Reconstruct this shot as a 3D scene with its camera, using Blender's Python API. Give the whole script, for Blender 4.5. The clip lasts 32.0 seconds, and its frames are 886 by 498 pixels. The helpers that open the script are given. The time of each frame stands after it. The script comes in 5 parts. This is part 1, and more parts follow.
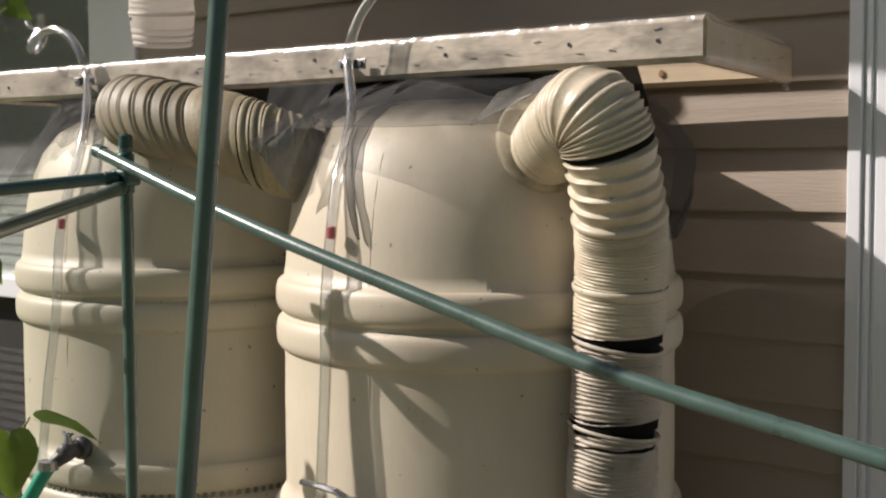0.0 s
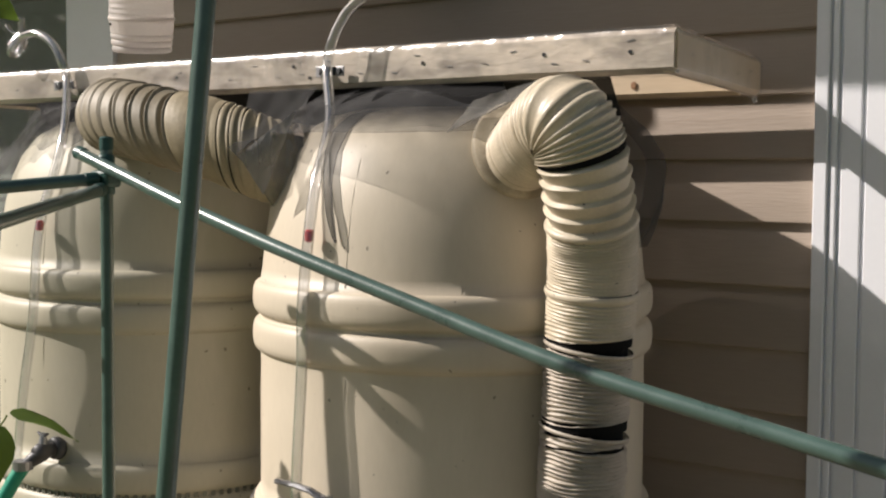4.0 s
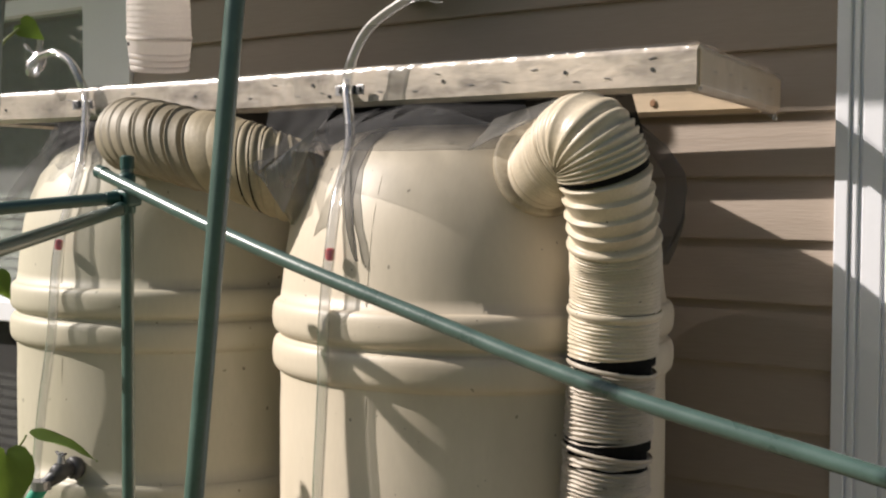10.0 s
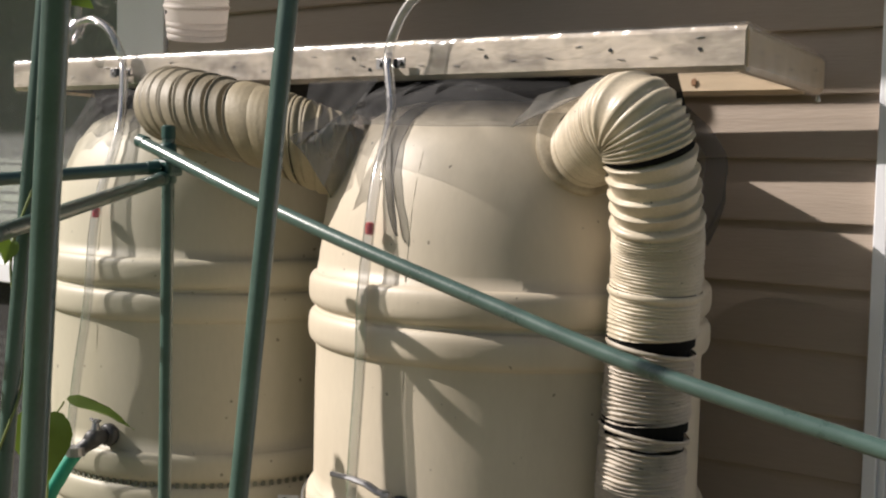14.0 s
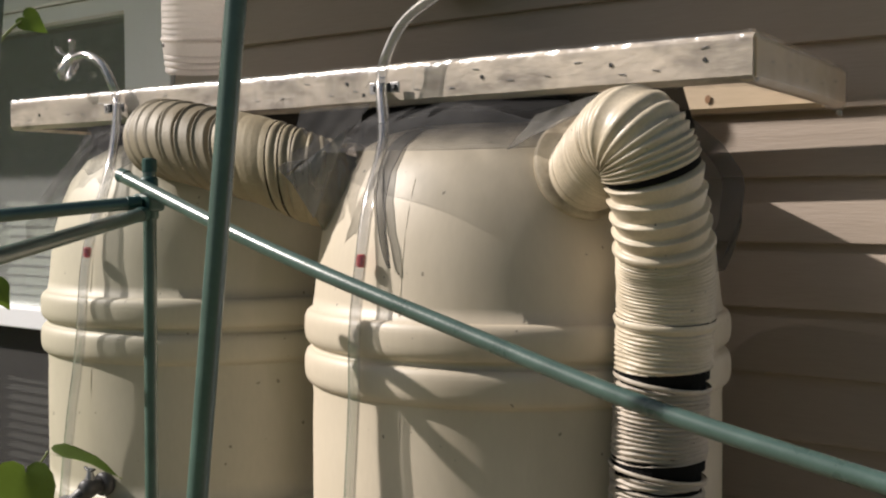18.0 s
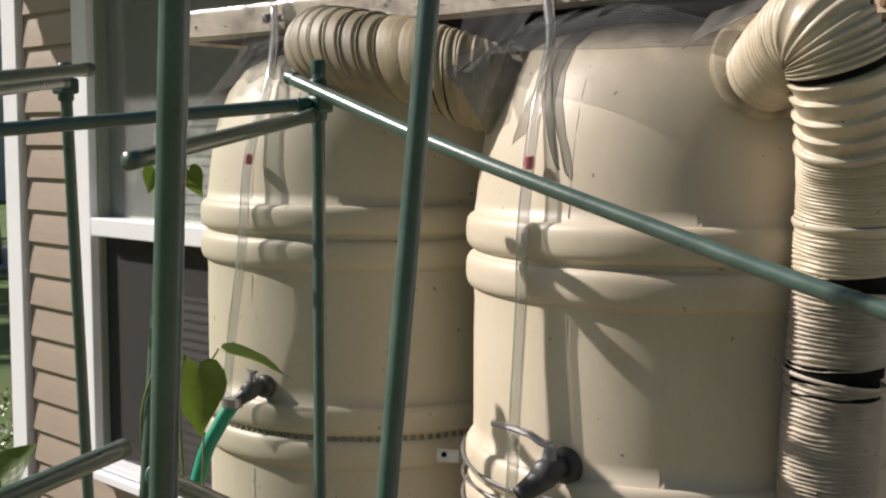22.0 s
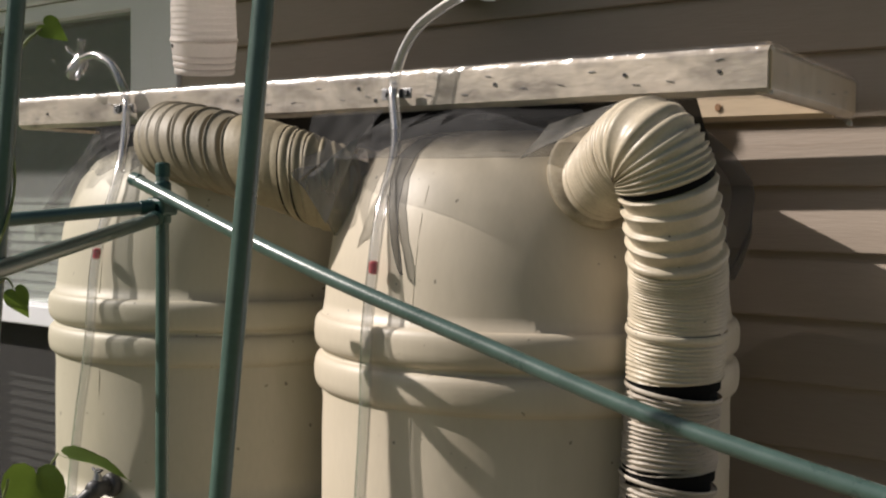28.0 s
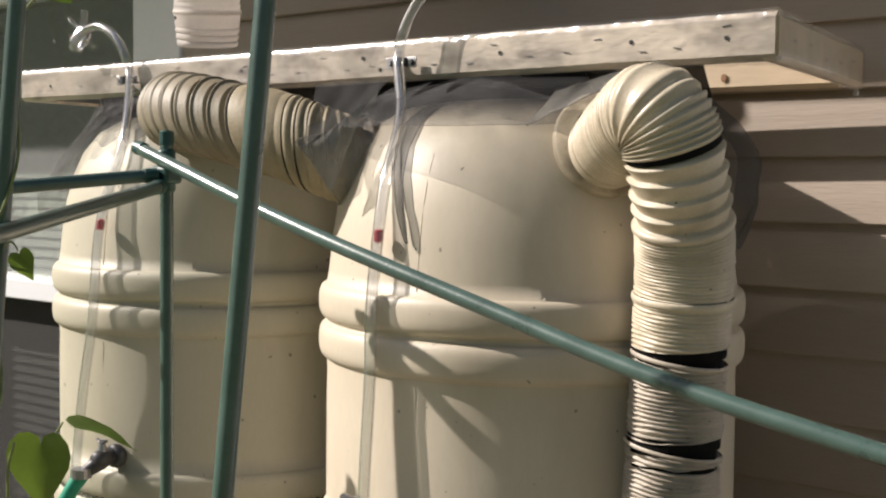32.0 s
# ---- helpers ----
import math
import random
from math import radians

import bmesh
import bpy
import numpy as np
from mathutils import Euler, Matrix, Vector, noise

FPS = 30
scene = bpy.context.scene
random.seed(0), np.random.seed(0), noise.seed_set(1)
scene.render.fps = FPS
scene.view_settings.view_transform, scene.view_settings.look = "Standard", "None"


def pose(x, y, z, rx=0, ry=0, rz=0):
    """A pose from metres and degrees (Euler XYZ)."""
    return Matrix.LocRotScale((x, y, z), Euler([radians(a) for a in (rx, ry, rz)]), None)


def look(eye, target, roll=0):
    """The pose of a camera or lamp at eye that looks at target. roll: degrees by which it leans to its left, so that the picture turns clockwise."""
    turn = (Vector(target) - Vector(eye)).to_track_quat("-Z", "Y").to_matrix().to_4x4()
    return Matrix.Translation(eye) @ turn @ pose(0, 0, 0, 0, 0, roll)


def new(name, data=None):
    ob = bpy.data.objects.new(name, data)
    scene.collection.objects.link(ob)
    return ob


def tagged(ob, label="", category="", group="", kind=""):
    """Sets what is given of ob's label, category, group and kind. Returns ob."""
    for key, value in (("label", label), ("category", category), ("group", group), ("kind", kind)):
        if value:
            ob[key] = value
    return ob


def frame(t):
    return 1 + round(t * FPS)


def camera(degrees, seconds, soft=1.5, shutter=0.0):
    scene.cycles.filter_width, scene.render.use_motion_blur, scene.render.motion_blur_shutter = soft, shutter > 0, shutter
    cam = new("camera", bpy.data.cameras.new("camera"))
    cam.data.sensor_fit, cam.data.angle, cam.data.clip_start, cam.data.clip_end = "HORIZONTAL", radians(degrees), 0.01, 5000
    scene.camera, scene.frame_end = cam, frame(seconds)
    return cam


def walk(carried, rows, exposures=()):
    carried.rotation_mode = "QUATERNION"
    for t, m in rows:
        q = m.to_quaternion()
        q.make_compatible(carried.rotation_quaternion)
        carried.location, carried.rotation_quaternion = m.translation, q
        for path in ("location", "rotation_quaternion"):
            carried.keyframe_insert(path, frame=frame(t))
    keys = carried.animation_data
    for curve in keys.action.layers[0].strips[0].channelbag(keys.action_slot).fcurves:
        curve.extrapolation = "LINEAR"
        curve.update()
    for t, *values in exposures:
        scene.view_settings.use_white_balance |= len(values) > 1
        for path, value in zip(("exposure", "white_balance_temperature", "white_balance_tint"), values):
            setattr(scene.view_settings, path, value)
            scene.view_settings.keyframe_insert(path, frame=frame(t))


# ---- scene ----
cam = camera(40.0, 32.0, 2.2)
PATH = [
    (0, (0.0672, -0.1358, 1.4397), (-1.1412, 1.4517, 1.2999), -0.38),
    (0.5, (0.0640, -0.1298, 1.4368), (-1.1459, 1.4568, 1.2996), -0.23),
    (1, (0.0680, -0.1250, 1.4367), (-1.1393, 1.4632, 1.2951), -0.19),
    (1.5, (0.0680, -0.1306, 1.4410), (-1.1378, 1.4596, 1.3090), 0.22),
    (2, (0.0749, -0.1360, 1.4459), (-1.1228, 1.4630, 1.3514), -0.48),
    (2.5, (0.0779, -0.1436, 1.4327), (-1.1115, 1.4570, 1.2803), -0.20),
    (3, (0.0797, -0.1549, 1.4323), (-1.1058, 1.4514, 1.3113), -0.27),
    (3.5, (0.0805, -0.1641, 1.4305), (-1.0942, 1.4500, 1.3088), 0.25),
    (5.5, (0.0862, -0.1626, 1.4302), (-1.0794, 1.4594, 1.3283), 0.50),
    (6, (0.0759, -0.1659, 1.4298), (-1.0913, 1.4541, 1.3145), 0.60),
    (6.5, (0.0613, -0.1674, 1.4277), (-1.1323, 1.4339, 1.3218), 0.79),
    (7, (0.0570, -0.1633, 1.4252), (-1.1330, 1.4408, 1.3206), 0.76),
    (7.5, (0.0653, -0.1624, 1.4271), (-1.1118, 1.4520, 1.3357), 0.35),
    (8, (0.0740, -0.1624, 1.4293), (-1.1211, 1.4399, 1.3613), 0.06),
    (8.5, (0.0719, -0.1634, 1.4309), (-1.1297, 1.4337, 1.3567), -0.09),
    (9, (0.0659, -0.1625, 1.4305), (-1.1305, 1.4378, 1.3438), 0.17),
    (9.5, (0.0636, -0.1668, 1.4303), (-1.1232, 1.4407, 1.3444), 0.06),
    (10, (0.0657, -0.1684, 1.4295), (-1.1189, 1.4406, 1.3418), 0.24),
    (10.5, (0.0642, -0.1724, 1.4288), (-1.1190, 1.4371, 1.3320), 0.43),
    (11, (0.0592, -0.1804, 1.4269), (-1.1143, 1.4357, 1.3207), 0.78),
    (11.5, (0.0471, -0.1914, 1.4286), (-1.1608, 1.3991, 1.3228), 0.39),
    (12, (0.0497, -0.1986, 1.4390), (-1.1924, 1.3672, 1.3647), 0.05),
    (12.5, (0.0624, -0.2022, 1.4578), (-1.1856, 1.3605, 1.4835), 0.96),
    (13, (0.0770, -0.1968, 1.4647), (-1.1907, 1.3493, 1.5166), 1.17),
    (13.5, (0.0703, -0.1854, 1.4535), (-1.1926, 1.3652, 1.4230), 2.24),
    (14, (0.0413, -0.1814, 1.4337), (-1.1659, 1.4076, 1.3003), 1.40),
    (14.5, (0.0318, -0.1604, 1.4326), (-1.1631, 1.4389, 1.3113), 0.87),
    (16.5, (0.0437, -0.0823, 1.4160), (-1.2225, 1.4635, 1.3316), -0.51),
    (17, (0.0354, -0.0753, 1.4077), (-1.2273, 1.4701, 1.2772), -0.28),
    (17.5, (0.0365, -0.0721, 1.4148), (-1.2209, 1.4811, 1.3329), 0.03),
    (18, (0.0322, -0.0737, 1.4223), (-1.2333, 1.4732, 1.3481), -0.14),
    (18.5, (0.0293, -0.0789, 1.4228), (-1.2362, 1.4674, 1.3366), 0.05),
    (19, (0.0191, -0.0910, 1.4246), (-1.3035, 1.4075, 1.3527), 0.31),
    (19.5, (-0.0021, -0.1181, 1.4052), (-1.4061, 1.3040, 1.3249), 0.99),
    (20, (0.0109, -0.1228, 1.3860), (-1.3575, 1.3282, 1.2372), 0.43),
    (20.5, (0.0090, -0.1218, 1.3820), (-1.3540, 1.3329, 1.2209), 0.25),
    (21, (-0.0192, -0.1285, 1.3803), (-1.4409, 1.2682, 1.2123), 0.62),
    (21.5, (-0.0337, -0.1275, 1.3768), (-1.4856, 1.2350, 1.1882), 0.90),
    (22, (-0.0203, -0.1136, 1.3804), (-1.4203, 1.3035, 1.2018), 0.08),
    (22.5, (0.0094, -0.1029, 1.3930), (-1.2976, 1.4046, 1.2555), -0.55),
    (23, (0.0209, -0.0957, 1.3979), (-1.2465, 1.4464, 1.2723), -0.58),
    (23.5, (0.0174, -0.0909, 1.4042), (-1.2533, 1.4484, 1.2783), -0.32),
    (24, (0.0196, -0.0893, 1.4293), (-1.2527, 1.4525, 1.3652), -0.55),
    (24.5, (0.0256, -0.0812, 1.4360), (-1.2302, 1.4745, 1.3816), -0.51),
    (25, (0.0278, -0.0831, 1.4535), (-1.2320, 1.4701, 1.4304), -0.83),
    (25.5, (0.0393, -0.0896, 1.4690), (-1.2092, 1.4722, 1.5157), -1.12),
    (27.5, (0.0201, -0.0848, 1.4478), (-1.2399, 1.4671, 1.3859), -0.11),
    (28, (0.0184, -0.0899, 1.4386), (-1.2407, 1.4618, 1.3548), 0.46),
    (28.5, (0.0177, -0.0974, 1.4368), (-1.2548, 1.4430, 1.3470), -0.48),
    (29, (-0.0027, -0.1124, 1.4323), (-1.3500, 1.3623, 1.3321), 0.15),
    (29.5, (-0.0032, -0.1173, 1.4304), (-1.3600, 1.3489, 1.3338), 0.21),
    (30, (0.0150, -0.1050, 1.4298), (-1.2868, 1.4107, 1.3406), 0.13),
    (30.5, (0.0123, -0.1018, 1.4319), (-1.2750, 1.4255, 1.3322), 0.01),
    (31, (-0.0033, -0.1024, 1.4291), (-1.3139, 1.4047, 1.3247), 0.70),
    (31.5, (0.0105, -0.0926, 1.4287), (-1.2619, 1.4477, 1.3363), 0.34),
    (32, (0.0129, -0.0891, 1.4214), (-1.2476, 1.4596, 1.3086), 0.49),
]
EXPOSURE = [(0, -0.16), (1, -0.08), (3, -0.12), (5.5, -0.08), (7, -0.06), (9, -0.08), (10, 0.02), (11, 0.06), (12, -0.06), (13, 0.0), (14, -0.07), (17, -0.17), (18, -0.17), (19, -0.14), (20, -0.20), (22, -0.14), (23, 0.09), (24, 0.16), (25, 0.28), (25.5, 0.30), (27.5, -0.26), (28, -0.33), (29, -0.30), (30, -0.12), (31, 0.36), (32, 0.08)]
walk(cam, [(t, look(eye, target, roll)) for t, eye, target, roll in PATH],
     exposures=[(t, 0.43 + d) for t, d in EXPOSURE])

# ==== place ====
# ---- world, sun, exposure ----
SUN_DIR = Vector((0.875, 0.485, -0.73)).normalized()
world = bpy.data.worlds.new("sky_world")
scene.world = world
world.use_nodes = True
wn = world.node_tree
for n in list(wn.nodes):
    wn.nodes.remove(n)
w_out = wn.nodes.new("ShaderNodeOutputWorld")
w_bg = wn.nodes.new("ShaderNodeBackground")
w_sky = wn.nodes.new("ShaderNodeTexSky")
w_sky.sky_type = "NISHITA"
w_sky.sun_disc = False
w_sky.sun_elevation = math.asin(-SUN_DIR.z)
w_sky.sun_rotation = math.atan2(-SUN_DIR.x, -SUN_DIR.y)
w_sky.dust_density = 3.0
w_bg.inputs["Strength"].default_value = 0.048
wn.links.new(w_sky.outputs[0], w_bg.inputs[0])
wn.links.new(w_bg.outputs[0], w_out.inputs[0])
sun_data = bpy.data.lights.new("sun", "SUN")
sun_data.energy = 5.0
sun_data.angle = radians(0.6)
sun_data.color = (1.0, 0.915, 0.85)
sun = new("sun", sun_data)
sun.matrix_world = look((-6, -6, 7), Vector((-6, -6, 7)) + SUN_DIR)
scene.view_settings.exposure = 0.22


# ---- small helpers of this scene ----
def bm_obj(name, bm, mat, parent=None, label="", smooth=False):
    me = bpy.data.meshes.new(name)
    bm.normal_update()
    if smooth:
        for f in bm.faces:
            f.smooth = True
    bm.to_mesh(me)
    bm.free()
    if mat:
        me.materials.append(mat)
    ob = new(name, me)
    if parent:
        ob.parent = parent
        ob.matrix_parent_inverse = parent.matrix_basis.inverted()
    if label:
        ob["label"] = label
    return ob


def part(name, bm, mat, parent, label="", smooth=False):
    return bm_obj(name, bm, mat, parent, label, smooth)


def thing(name, at, label, category, group="", kind=""):
    ob = new(name)
    ob.empty_display_size = 0.05
    ob.matrix_basis = Matrix.Translation(at)
    return tagged(ob, label, category, group, kind)


def box(bm, x0, y0, z0, x1, y1, z1, bevel=0.0, m=None):
    r = bmesh.ops.create_cube(bm, size=1.0)["verts"]
    for v in r:
        v.co = Vector(((x0 + x1) / 2 + v.co.x * (x1 - x0), (y0 + y1) / 2 + v.co.y * (y1 - y0), (z0 + z1) / 2 + v.co.z * (z1 - z0)))
        if m:
            v.co = m @ v.co
    if bevel:
        es = list({e for v in r for e in v.link_edges})
        bmesh.ops.bevel(bm, geom=es, offset=bevel, segments=2, affect="EDGES", profile=0.5)
    return bm


def frames_along(pts):
    """Points with tangents and a turning-free pair of normals."""
    pts = [Vector(p) for p in pts]
    out, up = [], None
    for i, p in enumerate(pts):
        t = (pts[min(i + 1, len(pts) - 1)] - pts[max(i - 1, 0)]).normalized()
        if up is None:
            up = Vector((0, 0, 1)) if abs(t.z) < 0.9 else Vector((1, 0, 0))
        a = t.cross(up).normalized()
        up = a.cross(t).normalized()
        out.append((p, t, a, up))
    return out


def sweep(bm, pts, radii, seg=16, caps=True, squash=1.0):
    rings = []
    for (p, t, a, u), r in zip(frames_along(pts), radii):
        rings.append([bm.verts.new(p + (a * math.cos(2 * math.pi * k / seg) + u * math.sin(2 * math.pi * k / seg) * squash) * r) for k in range(seg)])
    for r0, r1 in zip(rings, rings[1:]):
        for k in range(seg):
            bm.faces.new((r0[k], r0[(k + 1) % seg], r1[(k + 1) % seg], r1[k]))
    if caps:
        bm.faces.new(list(reversed(rings[0])))
        bm.faces.new(rings[-1])
    return bm


def spline(pts, n):
    """Catmull-Rom through the points, n steps a span."""
    pts = [Vector(p) for p in pts]
    ext = [pts[0] * 2 - pts[1]] + pts + [pts[-1] * 2 - pts[-2]]
    out = []
    for i in range(1, len(ext) - 2):
        p0, p1, p2, p3 = ext[i - 1 : i + 3]
        for k in range(n):
            t = k / n
            out.append(0.5 * ((2 * p1) + (p2 - p0) * t + (2 * p0 - 5 * p1 + 4 * p2 - p3) * t * t + (3 * p1 - p0 - 3 * p2 + p3) * t**3))
    return out + [pts[-1]]


def even(pts, step):
    """The polyline at even steps."""
    out, left = [pts[0].copy()], step
    for a, b in zip(pts, pts[1:]):
        d, pos = (b - a).length, 0.0
        while d - pos >= left:
            pos += left
            out.append(a.lerp(b, pos / d))
            left = step
        left -= d - pos
    return out


def lathe(bm, profile, c, seg=64, cap_top=False, cap_bottom=False):
    rings = [[bm.verts.new((c[0] + r * math.cos(2 * math.pi * k / seg), c[1] + r * math.sin(2 * math.pi * k / seg), z)) for k in range(seg)] for r, z in profile]
    for r0, r1 in zip(rings, rings[1:]):
        for k in range(seg):
            bm.faces.new((r0[k], r0[(k + 1) % seg], r1[(k + 1) % seg], r1[k]))
    if cap_bottom:
        bm.faces.new(list(reversed(rings[0])))
    if cap_top:
        bm.faces.new(rings[-1])
    return bm


# ---- materials ----
def material(name, color, rough=0.5, var=0.12, scale=8.0, bump=0.1, fine=120.0, metal=0.0, spec=0.5, dirt=None, dirt_amount=0.3, dirt_scale=3.0, stretch=(1, 1, 1), rand=0.0, grain=0.35, sss=0.0, coat=0.0, transmission=0.0, thin=0.0, specks=0.0, speck_scale=70.0):
    """A surface with broad stains, fine grain and a light relief, in object-space metres."""
    m = bpy.data.materials.new(name)
    m.use_nodes = True
    nt = m.node_tree
    b = nt.nodes["Principled BSDF"]
    L = nt.links.new
    geo = nt.nodes.new("ShaderNodeNewGeometry")
    mp = nt.nodes.new("ShaderNodeMapping")
    mp.inputs["Scale"].default_value = stretch
    L(geo.outputs["Position"], mp.inputs["Vector"])

    def tex(sc, detail):
        t = nt.nodes.new("ShaderNodeTexNoise")
        t.inputs["Scale"].default_value, t.inputs["Detail"].default_value = sc, detail
        L(mp.outputs[0], t.inputs["Vector"])
        return t

    def ramp(src, p0, p1, c0, c1):
        r = nt.nodes.new("ShaderNodeValToRGB")
        r.color_ramp.elements[0].position, r.color_ramp.elements[1].position = p0, p1
        r.color_ramp.elements[0].color, r.color_ramp.elements[1].color = (*c0, 1), (*c1, 1)
        L(src, r.inputs[0])
        return r

    lo = tuple(c * (1 - var) for c in color)
    hi = tuple(min(c * (1 + var), 0.95) for c in color)
    broad, fine_tex = tex(scale, 5), tex(fine, 3)
    base = ramp(broad.outputs[0], 0.3, 0.7, lo, hi)
    mix = nt.nodes.new("ShaderNodeMixRGB")
    mix.blend_type = "MULTIPLY"
    mix.inputs[0].default_value = grain
    g = ramp(fine_tex.outputs[0], 0.35, 0.65, (0.75, 0.75, 0.75), (1, 1, 1))
    L(base.outputs[0], mix.inputs[1])
    L(g.outputs[0], mix.inputs[2])
    last = mix.outputs[0]
    if dirt:
        d = tex(dirt_scale, 8)
        mask = ramp(d.outputs[0], 0.5, 0.72, (0, 0, 0), (dirt_amount,) * 3)
        mx = nt.nodes.new("ShaderNodeMixRGB")
        L(mask.outputs[0], mx.inputs[0])
        L(last, mx.inputs[1])
        mx.inputs[2].default_value = (*dirt, 1)
        last = mx.outputs[0]
    if rand:
        info = nt.nodes.new("ShaderNodeObjectInfo")
        mr = nt.nodes.new("ShaderNodeMapRange")
        mr.inputs[3].default_value, mr.inputs[4].default_value = 1 - rand, 1 + rand
        L(info.outputs["Random"], mr.inputs[0])
        hs = nt.nodes.new("ShaderNodeHueSaturation")
        L(mr.outputs[0], hs.inputs["Value"])
        L(last, hs.inputs["Color"])
        last = hs.outputs[0]
    if specks:
        sp = nt.nodes.new("ShaderNodeTexNoise")
        sp.inputs["Scale"].default_value, sp.inputs["Detail"].default_value = speck_scale, 1
        L(geo.outputs["Position"], sp.inputs["Vector"])
        sm = ramp(sp.outputs[0], 0.755, 0.775, (0, 0, 0), (specks,) * 3)
        sx = nt.nodes.new("ShaderNodeMixRGB")
        L(sm.outputs[0], sx.inputs[0])
        L(last, sx.inputs[1])
        sx.inputs[2].default_value = (0.06, 0.045, 0.03, 1)
        last = sx.outputs[0]
    L(last, b.inputs["Base Color"])
    if thin:
        tl = nt.nodes.new("ShaderNodeBsdfTranslucent")
        L(last, tl.inputs["Color"])
        tm = nt.nodes.new("ShaderNodeMixShader")
        tm.inputs[0].default_value = thin
        L(b.outputs[0], tm.inputs[1])
        L(tl.outputs[0], tm.inputs[2])
        L(tm.outputs[0], nt.nodes["Material Output"].inputs[0])
    rr = nt.nodes.new("ShaderNodeMapRange")
    rr.inputs[3].default_value, rr.inputs[4].default_value = max(rough - 0.1, 0.02), min(rough + 0.12, 1)
    L(broad.outputs[0], rr.inputs[0])
    L(rr.outputs[0], b.inputs["Roughness"])
    b.inputs["Metallic"].default_value = metal
    b.inputs["Specular IOR Level"].default_value = spec
    b.inputs["Coat Weight"].default_value = coat
    b.inputs["Transmission Weight"].default_value = transmission
    if sss:
        b.inputs["Subsurface Weight"].default_value = sss
        b.inputs["Subsurface Radius"].default_value = (0.02, 0.014, 0.008)
        b.inputs["Subsurface Scale"].default_value = 0.5
    if bump:
        bp = nt.nodes.new("ShaderNodeBump")
        bp.inputs["Strength"].default_value = bump
        bp.inputs["Distance"].default_value = 0.002
        L(fine_tex.outputs[0], bp.inputs["Height"])
        L(bp.outputs[0], b.inputs["Normal"])
    return m


def clear(name, tint, gloss=0.25, rough=0.08, milky=0.1, crinkle=0.0):
    """Thin clear plastic or glass: lets light through, with a sheen and a little haze."""
    m = bpy.data.materials.new(name)
    m.use_nodes = True
    nt = m.node_tree
    nt.nodes.remove(nt.nodes["Principled BSDF"])
    out = nt.nodes["Material Output"]
    tr, gl, df = (nt.nodes.new("ShaderNodeBsdf" + k) for k in ("Transparent", "Glossy", "Diffuse"))
    tr.inputs[0].default_value = (*tint, 1)
    gl.inputs["Roughness"].default_value = rough
    df.inputs[0].default_value = (0.7, 0.7, 0.7, 1)
    if crinkle:
        geo, nz, bp = (nt.nodes.new("ShaderNode" + k) for k in ("NewGeometry", "TexNoise", "Bump"))
        nz.inputs["Scale"].default_value = 75
        nz.inputs["Detail"].default_value = 4
        nz.inputs["Distortion"].default_value = 0.6
        bp.inputs["Strength"].default_value = crinkle
        bp.inputs["Distance"].default_value = 0.004
        nt.links.new(geo.outputs["Position"], nz.inputs["Vector"])
        nt.links.new(nz.outputs[0], bp.inputs["Height"])
        nt.links.new(bp.outputs[0], gl.inputs["Normal"])
    lw = nt.nodes.new("ShaderNodeFresnel")
    lw.inputs[0].default_value = 1.45
    mr = nt.nodes.new("ShaderNodeMapRange")
    mr.inputs[3].default_value, mr.inputs[4].default_value = gloss * 0.3, gloss * 1.6
    nt.links.new(lw.outputs[0], mr.inputs[0])
    m1, m2 = nt.nodes.new("ShaderNodeMixShader"), nt.nodes.new("ShaderNodeMixShader")
    m1.inputs[0].default_value = milky
    nt.links.new(tr.outputs[0], m1.inputs[1])
    nt.links.new(df.outputs[0], m1.inputs[2])
    nt.links.new(mr.outputs[0], m2.inputs[0])
    nt.links.new(m1.outputs[0], m2.inputs[1])
    nt.links.new(gl.outputs[0], m2.inputs[2])
    nt.links.new(m2.outputs[0], out.inputs[0])
    return m


SIDING = material("vinyl_siding", (0.37, 0.30, 0.24), 0.5, 0.05, 2.5, 0.25, 220, dirt=(0.2, 0.16, 0.12), dirt_amount=0.2, stretch=(0.12, 1, 1.6), rand=0.04, grain=0.2)
WHITE = material("white_vinyl", (0.86, 0.87, 0.91), 0.4, 0.03, 3, 0.02, 150, dirt=(0.45, 0.43, 0.4), dirt_amount=0.15, grain=0.06)
BARREL = material("cream_drum_plastic", (0.61, 0.538, 0.425), 0.44, 0.06, 3, 0.06, 160, grain=0.12, dirt=(0.38, 0.32, 0.23), dirt_amount=0.6, dirt_scale=6, stretch=(1, 1, 0.35), specks=0.6, speck_scale=75)
# darker, greener copy of the drum plastic: the left drum's shade as colour
BARREL_SHADED = material("shaded_drum_plastic", (0.475, 0.44, 0.34), 0.5, 0.09, 3, 0.06, 160, grain=0.14, dirt=(0.29, 0.27, 0.17), dirt_amount=0.65, dirt_scale=5, stretch=(1, 1, 0.35), specks=0.6, speck_scale=75)
PIPE = material("cream_corrugated_plastic", (0.60, 0.52, 0.395), 0.42, 0.08, 14, 0.15, 260, dirt=(0.28, 0.23, 0.15), dirt_amount=0.5, dirt_scale=16, specks=0.8, speck_scale=110)
# darker, greyer pipe plastic from the second gap down
PIPE_LOWER = material("darker_corrugated_plastic", (0.50, 0.435, 0.355), 0.55, 0.10, 14, 0.2, 260, dirt=(0.20, 0.165, 0.115), dirt_amount=0.6, dirt_scale=13, specks=0.8, speck_scale=110)
DUCT = material("white_corrugated_plastic", (0.92, 0.87, 0.83), 0.45, 0.03, 10, 0.1, 200, grain=0.12, thin=0.62)
